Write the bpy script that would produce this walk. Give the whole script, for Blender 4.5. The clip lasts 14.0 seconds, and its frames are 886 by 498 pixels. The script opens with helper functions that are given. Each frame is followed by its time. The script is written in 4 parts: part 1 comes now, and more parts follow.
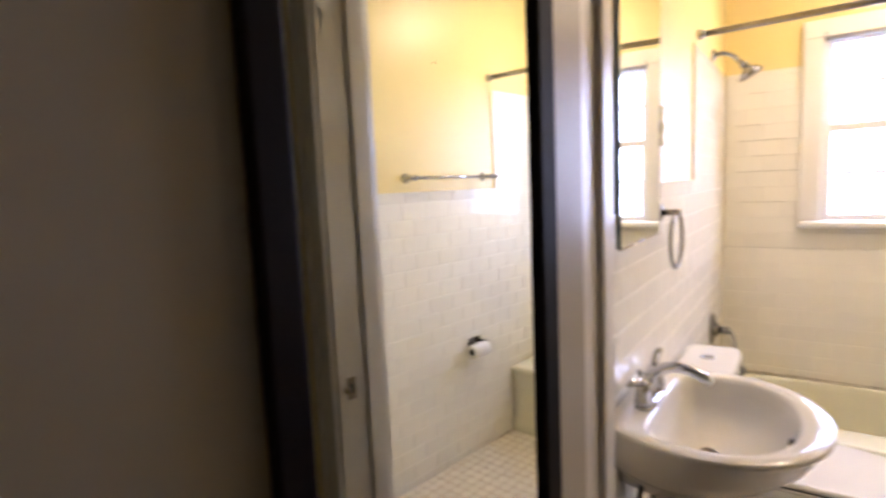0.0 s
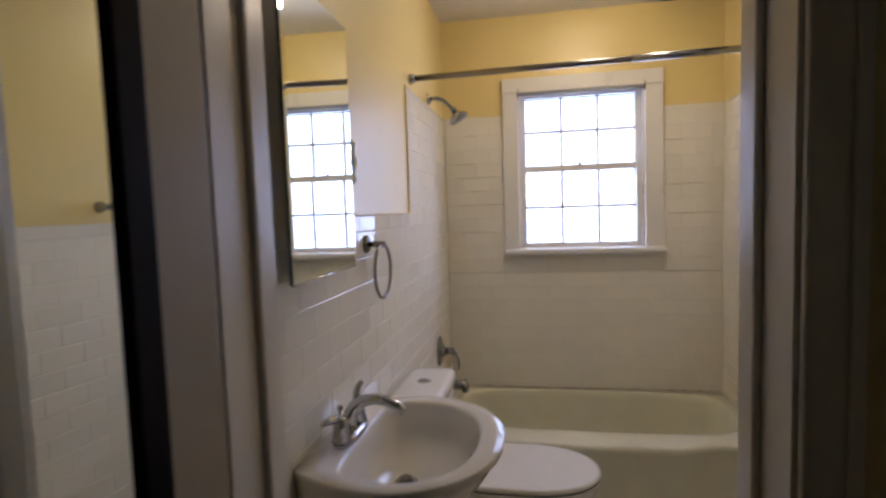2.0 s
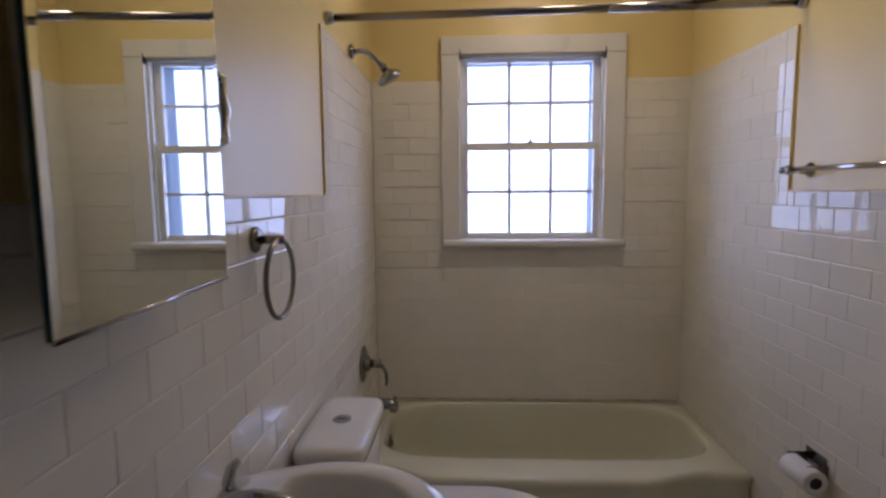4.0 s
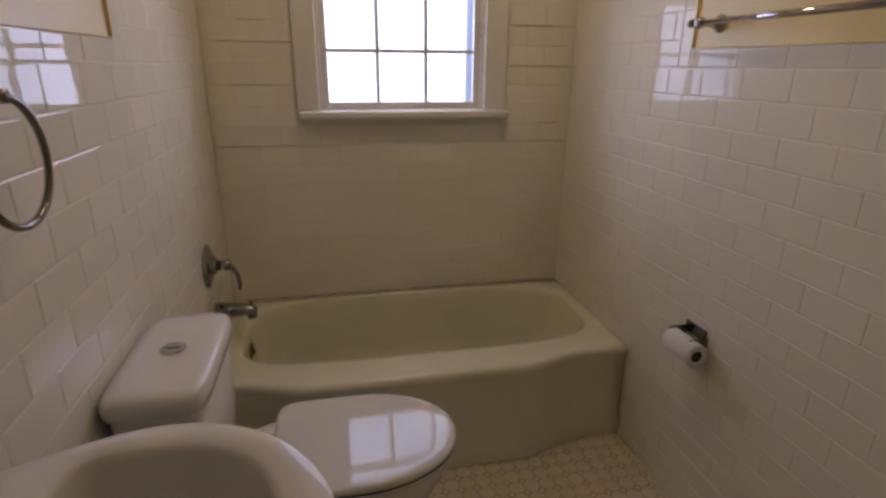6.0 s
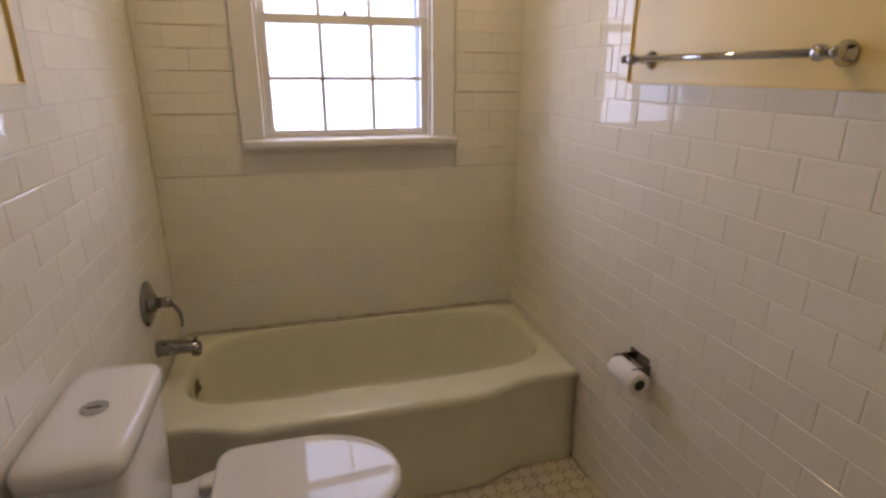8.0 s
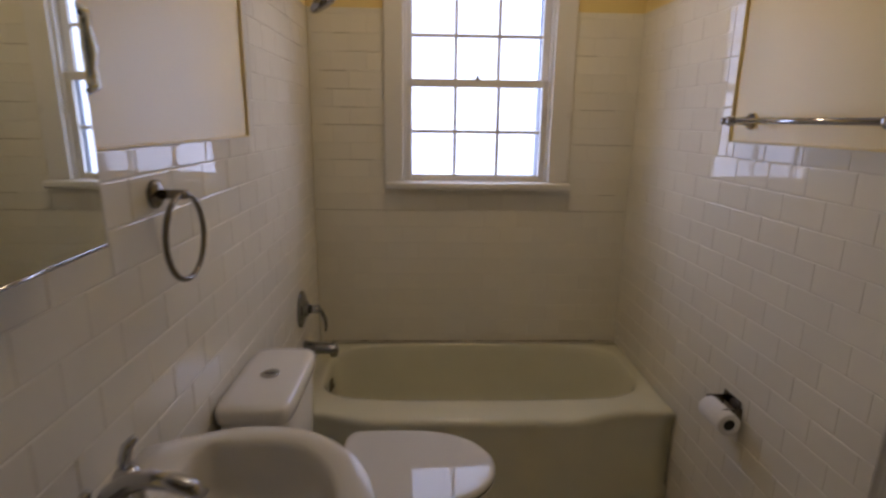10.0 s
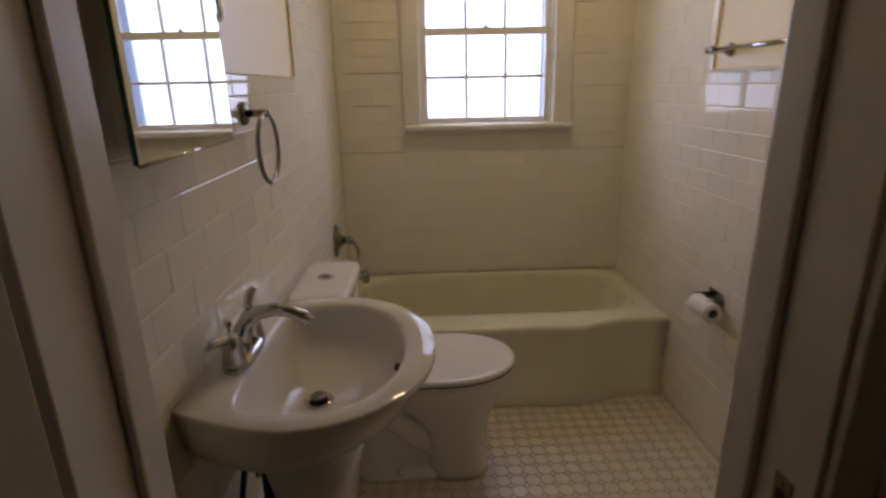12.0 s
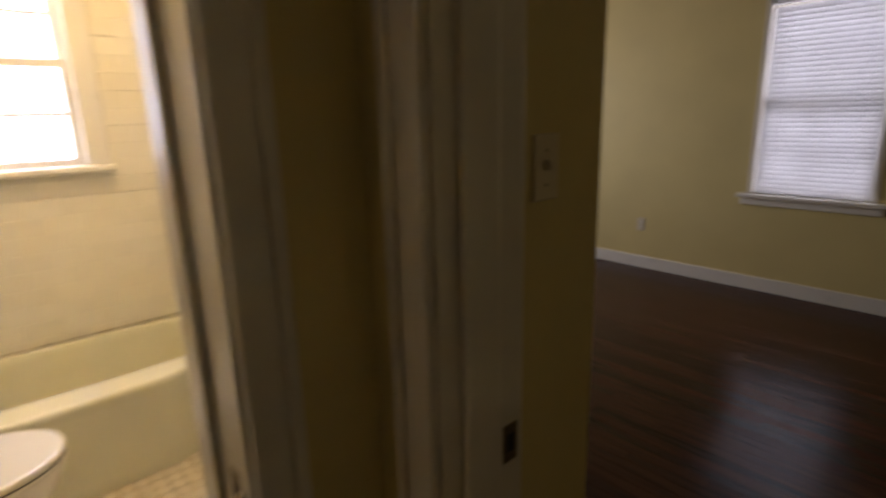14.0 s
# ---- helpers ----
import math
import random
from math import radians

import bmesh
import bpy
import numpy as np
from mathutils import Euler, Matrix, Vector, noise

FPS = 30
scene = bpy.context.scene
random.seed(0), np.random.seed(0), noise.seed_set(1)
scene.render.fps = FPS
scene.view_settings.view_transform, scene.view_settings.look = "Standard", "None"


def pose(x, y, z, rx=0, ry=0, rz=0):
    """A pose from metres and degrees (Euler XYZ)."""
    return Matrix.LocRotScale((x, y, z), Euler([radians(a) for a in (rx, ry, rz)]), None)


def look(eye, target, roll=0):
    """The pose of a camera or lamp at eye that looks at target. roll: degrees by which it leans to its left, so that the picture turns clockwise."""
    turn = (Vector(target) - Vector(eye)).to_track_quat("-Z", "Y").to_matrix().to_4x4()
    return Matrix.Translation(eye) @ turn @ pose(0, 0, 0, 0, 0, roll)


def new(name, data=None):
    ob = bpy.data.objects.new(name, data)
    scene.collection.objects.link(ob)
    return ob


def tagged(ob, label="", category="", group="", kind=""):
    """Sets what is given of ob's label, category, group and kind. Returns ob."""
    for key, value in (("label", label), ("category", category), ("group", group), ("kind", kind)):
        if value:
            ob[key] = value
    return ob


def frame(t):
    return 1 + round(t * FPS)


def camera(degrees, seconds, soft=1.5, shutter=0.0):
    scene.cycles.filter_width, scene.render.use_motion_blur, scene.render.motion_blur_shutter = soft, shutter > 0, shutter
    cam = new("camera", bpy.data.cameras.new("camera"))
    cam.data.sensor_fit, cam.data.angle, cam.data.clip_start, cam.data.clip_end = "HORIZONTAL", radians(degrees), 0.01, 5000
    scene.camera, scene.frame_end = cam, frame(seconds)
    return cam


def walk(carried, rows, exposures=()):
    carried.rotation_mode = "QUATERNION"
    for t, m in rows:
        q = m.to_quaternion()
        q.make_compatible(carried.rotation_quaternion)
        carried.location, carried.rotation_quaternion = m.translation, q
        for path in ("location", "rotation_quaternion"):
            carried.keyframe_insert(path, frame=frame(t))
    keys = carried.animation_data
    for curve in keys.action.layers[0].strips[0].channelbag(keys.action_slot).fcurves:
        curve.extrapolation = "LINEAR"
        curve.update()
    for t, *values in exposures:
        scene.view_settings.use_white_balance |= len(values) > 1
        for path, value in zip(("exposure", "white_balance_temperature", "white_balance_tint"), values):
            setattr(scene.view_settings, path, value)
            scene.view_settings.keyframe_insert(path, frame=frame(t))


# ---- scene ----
cam = camera(79.4, 14.0, 2.5, 0.6)
PATH = [
    (0, (0.383, -3.193, 1.437), (-0.749, -1.559, 1.211), -2.5),
    (0.5, (0.409, -3.159, 1.424), (-0.419, -1.352, 1.202), -2.1),
    (1, (0.475, -3.144, 1.43), (-0.14, -1.253, 1.217), -2.2),
    (1.5, (0.516, -3.162, 1.44), (0.073, -1.22, 1.255), -2.0),
    (2, (0.539, -3.063, 1.436), (0.173, -1.103, 1.288), -1.9),
    (2.2, (0.526, -3.001, 1.437), (0.212, -1.032, 1.293), -1.8),
    (4.3, (0.434, -2.513, 1.434), (0.41, -0.53, 1.178), -0.5),
    (4.5, (0.424, -2.462, 1.435), (0.456, -0.486, 1.127), -0.5),
    (5, (0.415, -2.352, 1.419), (0.582, -0.407, 0.985), 0.2),
    (5.5, (0.432, -2.296, 1.399), (0.718, -0.396, 0.843), 0.6),
    (6, (0.451, -2.261, 1.376), (0.84, -0.411, 0.724), 0.5),
    (6.5, (0.481, -2.234, 1.369), (0.937, -0.418, 0.667), 1.2),
    (7, (0.534, -2.221, 1.389), (1.026, -0.427, 0.654), 0.4),
    (7.2, (0.545, -2.215, 1.401), (1.058, -0.424, 0.674), 0.4),
    (9.3, (0.517, -2.379, 1.5), (0.821, -0.456, 1.039), 1.1),
    (9.5, (0.519, -2.408, 1.498), (0.755, -0.476, 1.039), 1.0),
    (10, (0.516, -2.512, 1.48), (0.586, -0.569, 1.01), 0.8),
    (10.5, (0.496, -2.63, 1.458), (0.441, -0.694, 0.955), 1.0),
    (11, (0.475, -2.707, 1.437), (0.363, -0.785, 0.894), 0.5),
    (11.5, (0.455, -2.771, 1.419), (0.378, -0.857, 0.844), 0.0),
    (12, (0.432, -2.813, 1.39), (0.49, -0.902, 0.804), -1.2),
    (12.5, (0.424, -2.859, 1.37), (0.701, -0.969, 0.78), -2.0),
    (13, (0.438, -2.948, 1.4), (1.026, -1.129, 0.815), 0.2),
    (13.5, (0.545, -2.972, 1.392), (1.466, -1.287, 0.833), -0.5),
    (14, (0.643, -2.941, 1.385), (1.936, -1.496, 0.895), -1.5),
]
EXPOSURES = [(0.0, 1.12, 5400, 31), (0.5, 0.42, 5200, 29), (0.8, 0.32, 5200, 28), (1.5, -0.2, 5250, 28), (2.2, -0.48, 5100, 28), (4.3, -1.12, 5000, 31), (5.5, -1.27, 5500, 31), (6.5, -0.62, 5950, 30), (7.2, -0.3, 6050, 30), (9.3, -1.12, 5600, 28), (11.5, -1.15, 5750, 27), (12.5, -0.5, 6150, 26), (13.2, 0.0, 6350, 25), (13.5, 0.25, 6400, 25), (14.0, 0.80, 6700, 23)]
walk(cam, [(t, look(eye, aim, roll)) for t, eye, aim, roll in PATH], EXPOSURES)

# ---- world and light ----
world = bpy.data.worlds.new("world")
scene.world = world
world.use_nodes = True
_wn = world.node_tree.nodes
_sky = _wn.new("ShaderNodeTexSky")
_sky.sky_type, _sky.sun_disc = "NISHITA", False
_sky.sun_elevation, _sky.sun_rotation = radians(40), radians(160)
world.node_tree.links.new(_sky.outputs[0], _wn["Background"].inputs[0])
_wn["Background"].inputs[1].default_value = 0.12


def area_lamp(name, m, w, h, power, color):
    d = bpy.data.lights.new(name, "AREA")
    d.shape, d.size, d.size_y, d.energy, d.color = "RECTANGLE", w, h, power, color
    ob = new(name, d)
    ob.matrix_world = m
    return ob


# skylight standing outside the two windows
area_lamp("bath_window_daylight", look((0.755, 0.42, 1.70), (0.755, -1.0, 1.45)), 1.2, 1.5, 50, (0.84, 0.89, 1.0))
area_lamp("bedroom_window_daylight", look((5.50, -1.88, 1.45), (3.0, -1.88, 1.1)), 1.1, 1.6, 22, (0.95, 0.96, 1.0))
# fill lamp in an added, unseen opening, to brighten bedroom and hall
area_lamp("bedroom_side_fill", look((3.4, 1.32, 1.5), (3.4, -4.0, 1.0)), 1.1, 1.2, 15, (0.95, 0.96, 1.0))


GLOW = 60.0                     # the bathroom ceiling light


# ---- materials ----
def material(name, color, rough=0.5, metal=0.0, vary=0.06, scale=6.0, bump=0.0, bscale=60.0, spec=0.5, coat=0.0, piece=0.0, stain=None):
    m = bpy.data.materials.new(name)
    m.use_nodes = True
    nt = m.node_tree
    n, l = nt.nodes, nt.links
    b = n["Principled BSDF"]
    b.inputs["Roughness"].default_value, b.inputs["Metallic"].default_value = rough, metal
    b.inputs["Specular IOR Level"].default_value = spec
    b.inputs["Coat Weight"].default_value = coat
    tc = n.new("ShaderNodeTexCoord")
    big = n.new("ShaderNodeTexNoise")
    big.inputs["Scale"].default_value, big.inputs["Detail"].default_value = scale, 5
    l.new(tc.outputs["Object"], big.inputs["Vector"])
    ramp = n.new("ShaderNodeValToRGB")
    e = ramp.color_ramp.elements
    e[0].position, e[1].position = 0.3, 0.7
    dark = stain or tuple(c * (1 - 2 * vary) for c in color)
    e[0].color, e[1].color = (*dark, 1), (*color, 1)
    l.new(big.outputs["Fac"], ramp.inputs["Fac"])
    out = ramp.outputs["Color"]
    if piece:
        info = n.new("ShaderNodeObjectInfo")
        mr = n.new("ShaderNodeMapRange")
        mr.inputs["To Min"].default_value, mr.inputs["To Max"].default_value = 1 - piece, 1 + piece
        l.new(info.outputs["Random"], mr.inputs["Value"])
        mul = n.new("ShaderNodeVectorMath")
        mul.operation = "SCALE"
        l.new(out, mul.inputs[0])
        l.new(mr.outputs["Result"], mul.inputs["Scale"])
        out = mul.outputs["Vector"]
    l.new(out, b.inputs["Base Color"])
    rr = n.new("ShaderNodeMapRange")
    rr.inputs["To Min"].default_value, rr.inputs["To Max"].default_value = rough * 0.85, min(1, rough * 1.2)
    l.new(big.outputs["Fac"], rr.inputs["Value"])
    l.new(rr.outputs["Result"], b.inputs["Roughness"])
    if bump:
        fine = n.new("ShaderNodeTexNoise")
        fine.inputs["Scale"].default_value, fine.inputs["Detail"].default_value = bscale, 3
        l.new(tc.outputs["Object"], fine.inputs["Vector"])
        bn = n.new("ShaderNodeBump")
        bn.inputs["Strength"].default_value, bn.inputs["Distance"].default_value = bump, 0.004
        l.new(fine.outputs["Fac"], bn.inputs["Height"])
        l.new(bn.outputs["Normal"], b.inputs["Normal"])
    return m


M_TILE = material("glazed_white_tile", (0.80, 0.762, 0.655), 0.022, vary=0.015, bump=0.05, bscale=14, piece=0.025)
M_GROUT = material("wall_grout", (0.755, 0.715, 0.615), 0.6, vary=0.05, scale=12)
M_PAINT = material("yellow_paint", (0.76, 0.61, 0.24), 0.36, spec=0.5, vary=0.02, scale=3, bump=0.08, bscale=22)
M_PAINT_DULL = material("pale_yellow_wall_paint", (0.66, 0.55, 0.25), 0.55, vary=0.04, scale=3, bump=0.12, bscale=40)
M_CEIL = material("ceiling_paint", (0.78, 0.75, 0.68), 0.8, vary=0.03, scale=3, bump=0.1)
M_TRIM = material("white_trim_paint", (0.76, 0.735, 0.68), 0.28, vary=0.03, scale=5, bump=0.12, bscale=35)
M_DTRIM = material("old_door_trim_paint", (0.68, 0.635, 0.55), 0.3, vary=0.06, scale=4, bump=0.15, bscale=30)
M_LEAF = material("tan_door_paint", (0.40, 0.345, 0.255), 0.35, vary=0.06, scale=3, bump=0.12, bscale=30)
M_PORC = material("white_porcelain", (0.74, 0.715, 0.665), 0.03, vary=0.01)
M_TUB = material("aged_cream_enamel", (0.75, 0.73, 0.56), 0.13, vary=0.03, scale=5, coat=0.3)
M_CHROME = material("chrome", (0.52, 0.52, 0.54), 0.07, 1.0, vary=0.03, scale=20)
# chrome with dark reflections put into its base colour
M_DARKCHROME = material("darkened_chrome", (0.33, 0.33, 0.34), 0.08, 1.0, vary=0.12, scale=25)
M_STEEL = material("dull_brushed_nickel", (0.24, 0.22, 0.20), 0.2, 1.0, vary=0.06, scale=20)
# rubber and pipes; also solid plugs painted dark as shade in holes
M_DARK = material("dark_rubber_and_hole_shade", (0.02, 0.02, 0.022), 0.5)
M_FRAME = material("black_mirror_frame", (0.010, 0.007, 0.006), 0.55, spec=0.06)
M_FLOORTILE = material("cream_floor_tile", (0.74, 0.66, 0.51), 0.30, vary=0.05, scale=9, piece=0.05)
M_FLOORGROUT = material("stained_floor_grout", (0.56, 0.445, 0.28), 0.85, vary=0.15, scale=7)
M_PAPER = material("tissue_paper", (0.82, 0.80, 0.77), 0.9, vary=0.03, bump=0.2)
M_WOOD = material("red_brown_floorboard", (0.068, 0.022, 0.010), 0.22, spec=0.16, vary=0.32, scale=9, bump=0.15, bscale=30, piece=0.35)
for _nd in M_WOOD.node_tree.nodes:
    if _nd.type == "TEX_NOISE":
        _mp = M_WOOD.node_tree.nodes.new("ShaderNodeMapping")
        _mp.inputs["Scale"].default_value = (6.0, 0.35, 1.0)
        _src = _nd.inputs["Vector"].links[0].from_socket
        M_WOOD.node_tree.links.new(_src, _mp.inputs["Vector"])
        M_WOOD.node_tree.links.new(_mp.outputs["Vector"], _nd.inputs["Vector"])
M_WOODGAP = material("floorboard_gap", (0.012, 0.006, 0.004), 0.7)
M_BLIND = material("white_blind_slat", (0.80, 0.80, 0.80), 0.5, vary=0.02)
_bn = M_BLIND.node_tree.nodes
_tr, _mx = _bn.new("ShaderNodeBsdfTranslucent"), _bn.new("ShaderNodeMixShader")
_tr.inputs["Color"].default_value = (0.75, 0.76, 0.80, 1)
_mx.inputs["Fac"].default_value = 0.35
M_BLIND.node_tree.links.new(_bn["Principled BSDF"].outputs[0], _mx.inputs[1])
M_BLIND.node_tree.links.new(_tr.outputs[0], _mx.inputs[2])
M_BLIND.node_tree.links.new(_mx.outputs[0], _bn["Material Output"].inputs["Surface"])
M_STORM = material("weathered_blue_grey_paint", (0.22, 0.26, 0.33), 0.6, vary=0.12, scale=8, bump=0.15)
M_PLASTIC = material("ivory_plastic", (0.66, 0.58, 0.42), 0.35, vary=0.03)
M_BRASS = material("tarnished_brass", (0.30, 0.24, 0.15), 0.35, 1.0, vary=0.15, scale=30)
M_JOINT = material("dirty_open_joint", (0.27, 0.215, 0.14), 0.9, vary=0.2, scale=30)
M_CAULK = material("stained_caulk", (0.60, 0.53, 0.40), 0.7, vary=0.2, scale=20)


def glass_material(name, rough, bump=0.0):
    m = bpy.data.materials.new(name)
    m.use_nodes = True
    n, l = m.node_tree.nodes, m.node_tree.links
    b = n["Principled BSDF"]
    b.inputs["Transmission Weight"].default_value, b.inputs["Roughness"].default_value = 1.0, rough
    # grey tint added to dim the bright lamp panel seen through the panes
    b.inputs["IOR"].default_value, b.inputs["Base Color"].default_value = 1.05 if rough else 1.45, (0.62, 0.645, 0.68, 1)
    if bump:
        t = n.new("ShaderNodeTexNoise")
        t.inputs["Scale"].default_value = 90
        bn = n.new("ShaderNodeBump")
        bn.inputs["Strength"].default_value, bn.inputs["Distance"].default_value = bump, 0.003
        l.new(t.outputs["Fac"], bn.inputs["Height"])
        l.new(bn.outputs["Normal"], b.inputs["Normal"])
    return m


M_GLASS = glass_material("dimmed_clear_glass", 0.0)
M_FROST = glass_material("dimmed_pebbled_glass", 0.35, 0.6)
M_MIRROR = material("silvered_mirror", (0.80, 0.84, 0.82), 0.01, 1.0, vary=0.0)
M_GLASSEDGE = material("blue_green_glass_edge", (0.02, 0.07, 0.09), 0.1, vary=0.1)


# ---- building helpers ----
def link(name, bm, mat, parent=None, label="", smooth=False, base=(0, 0, 0)):
    me = bpy.data.meshes.new(name)
    bmesh.ops.recalc_face_normals(bm, faces=bm.faces)
    if base != (0, 0, 0):
        bmesh.ops.translate(bm, verts=bm.verts, vec=-Vector(base))
    bm.to_mesh(me)
    bm.free()
    if smooth:
        for p in me.polygons:
            p.use_smooth = True
    me.materials.append(mat)
    ob = new(name, me)
    if parent:
        ob.parent = parent
    else:
        ob.location = base
    if label:
        ob["label"] = label
    return ob


def origin_of(ob):
    p = Vector(ob.location)
    return p + origin_of(ob.parent) if ob.parent else p


def part(name, bm, mat, parent, label="", smooth=False):
    """One mesh, given in world places, as a part under parent."""
    return link(name, bm, mat, parent, label, smooth, tuple(origin_of(parent)))


def thing(name, base, label, category, group="", kind=""):
    ob = new(name)
    ob.location = base
    return tagged(ob, label, category, group, kind)


def box(bm, lo, hi, bevel=0.0, seg=2):
    r = bmesh.ops.create_cube(bm, size=1.0)
    vs = r["verts"]
    for v in vs:
        v.co = Vector([lo[i] + (v.co[i] + 0.5) * (hi[i] - lo[i]) for i in range(3)])
    if bevel:
        es = list({e for v in vs for e in v.link_edges})
        bmesh.ops.bevel(bm, geom=es, offset=bevel, segments=seg, affect="EDGES", profile=0.5)
    return bm


def B(lo, hi, bevel=0.0, seg=2):
    return box(bmesh.new(), lo, hi, bevel, seg)


def tube(bm, path, radius, n=14, close=False, caps=True):
    """A round bar along points; radius is a number or one number a point."""
    pts = [Vector(p) for p in path]
    rad = radius if isinstance(radius, (list, tuple)) else [radius] * len(pts)
    rings, side = [], None
    for i, p in enumerate(pts):
        a = pts[(i - 1) % len(pts)] if (close or i) else p
        b = pts[(i + 1) % len(pts)] if (close or i < len(pts) - 1) else p
        d = (b - a).normalized()
        if side is None:
            side = d.orthogonal().normalized()
        side = (side - d * side.dot(d)).normalized()
        up = d.cross(side)
        rings.append([bm.verts.new(p + rad[i] * (math.cos(6.28319 * k / n) * side + math.sin(6.28319 * k / n) * up)) for k in range(n)])
    for i in range(len(rings) if close else len(rings) - 1):
        r, s = rings[i], rings[(i + 1) % len(rings)]
        for k in range(n):
            bm.faces.new((r[k], r[(k + 1) % n], s[(k + 1) % n], s[k]))
    if caps and not close:
        bm.faces.new(rings[0][::-1])
        bm.faces.new(rings[-1])
    return bm


def lathe(bm, c, axis, profile, n=28):
    """Turns (distance along axis, radius) about axis through c."""
    ax = Vector(axis).normalized()
    s = ax.orthogonal().normalized()
    u = ax.cross(s)
    rings = []
    for d, r in profile:
        p = Vector(c) + ax * d
        rings.append([bm.verts.new(p + max(r, 1e-4) * (math.cos(6.28319 * k / n) * s + math.sin(6.28319 * k / n) * u)) for k in range(n)])
    for r, t in zip(rings, rings[1:]):
        for k in range(n):
            bm.faces.new((r[k], r[(k + 1) % n], t[(k + 1) % n], t[k]))
    bm.faces.new(rings[0][::-1])
    bm.faces.new(rings[-1])
    return bm


def loft(bm, rings, cap0=True, cap1=True):
    vr = [[bm.verts.new(p) for p in r] for r in rings]
    n = len(vr[0])
    for r, s in zip(vr, vr[1:]):
        for k in range(n):
            bm.faces.new((r[k], r[(k + 1) % n], s[(k + 1) % n], s[k]))
    if cap0:
        bm.faces.new(vr[0][::-1])
    if cap1:
        bm.faces.new(vr[-1])
    return bm


def superellipse(cx, cy, a, b, z, n=48, e=2.6):
    pts = []
    for k in range(n):
        t = 6.28319 * k / n
        c, s = math.cos(t), math.sin(t)
        pts.append((cx + a * math.copysign(abs(c) ** (2 / e), c), cy + b * math.copysign(abs(s) ** (2 / e), s), z))
    return pts


def slab(name, lo, hi, mat, label, category="wall"):
    ob = link(name, B(lo, hi), mat)
    return tagged(ob, label, category, kind="structure")


def slab_with_hole(name, axis, a0, a1, u0, u1, z0, z1, hole, mat, label, category="wall"):
    """A wall slab normal to axis ('x' or 'y') between a0 and a1, with one opening (u, u, z, z)."""
    bm = bmesh.new()
    h0, h1, k0, k1 = hole
    for p0, p1, q0, q1 in ((u0, h0, z0, z1), (h1, u1, z0, z1), (h0, h1, k1, z1), (h0, h1, z0, k0)):
        if p1 - p0 > 1e-4 and q1 - q0 > 1e-4:
            if axis == "y":
                box(bm, (p0, a0, q0), (p1, a1, q1))
            else:
                box(bm, (a0, p0, q0), (a1, p1, q1))
    return tagged(link(name, bm, mat), label, category, kind="structure")


# ---- plan ----
W, BACK, FRONT, CEIL = 1.50, 0.0, -2.20, 2.49
HALLFACE = -2.36
PF = 0.006                      # painted face lies this far behind the tile face
CAP, CAPH, ROW, LEN = 1.425, 0.05, 0.0785, 0.157
TOP = 1.950                     # top of the tile round the tub
EDGE_L, EDGE_R = -0.89, -0.775  # where the high tile stops
DOOR0, DOOR1, DOORH = 0.075, 0.835, 2.03
HR, BEDX, FARX = 1.03, 1.175, 5.07

# shells
wall_left = slab("wall_left", (-0.13, FRONT, 0), (-PF, 0.2, CEIL), M_PAINT, "yellow painted bathroom wall above white subway tile")
wall_right = slab("wall_right", (W + PF, FRONT, 0), (W + 0.05, 0.1, CEIL), M_PAINT, "yellow painted bathroom wall above white subway tile")
slab("wall_bedroom_inner", (W + 0.052, -2.30, 0), (W + 0.085, 0.2, CEIL), M_PAINT_DULL, "yellow painted bedroom wall beside the bathroom")
WIN = (0.41, 1.10, 1.20, 2.09)
wall_back = slab_with_hole("wall_back", "y", PF, 0.2, -PF, W + 0.05, 0, CEIL, WIN, M_PAINT, "yellow bathroom wall with tile round the window")
wall_door = slab_with_hole("wall_door", "y", HALLFACE, FRONT, -0.19, HR, 0, CEIL, (DOOR0 - 0.02, DOOR1 + 0.02, -1, DOORH + 0.02), M_PAINT_DULL, "painted wall round the bathroom doorway")
wall_nook = slab("wall_nook", (HR, -2.36, 0), (W + 0.085, -2.30, CEIL), M_PAINT_DULL, "yellow bedroom wall beside the bathroom")
slab("wall_nook_core", (HR, -2.30, 0), (W + PF, FRONT, CEIL), M_PAINT_DULL, "plain wall between bathroom and bedroom")
slab("ceiling", (-0.13, FRONT, CEIL), (W + 0.085, 0.2, CEIL + 0.1), M_CEIL, "off-white painted bathroom ceiling", "ceiling")
slab("ceiling_hall", (-1.0, -4.6, CEIL), (HR + 0.145, FRONT, CEIL + 0.1), M_CEIL, "off-white painted hall ceiling", "ceiling")
slab("ceiling_bedroom", (BEDX, -5.0, CEIL), (FARX + 0.2, 1.2, CEIL + 0.1), M_CEIL, "off-white painted bedroom ceiling", "ceiling")
slab("wall_hall_left", (-0.19, -4.6, 0), (-0.06, HALLFACE, CEIL), M_PAINT_DULL, "dull painted hall wall behind the open door")
slab("wall_hall_end", (-0.19, -4.75, 0), (HR + 0.145, -4.6, CEIL), M_PAINT_DULL, "dull painted wall at the hall's end")
BDOOR0, BDOOR1 = -3.26, -2.50
wall_hall_right = slab_with_hole("wall_hall_right", "x", HR, BEDX, -4.6, HALLFACE, 0, CEIL, (BDOOR0 - 0.02, BDOOR1 + 0.02, -1, DOORH + 0.02), M_PAINT_DULL, "dull painted hall wall with the bedroom doorway")
slab("wall_bedroom_near", (W + 0.085, 0.2, 0), (W + 0.24, 1.2, CEIL), M_PAINT_DULL, "yellow painted bedroom wall")
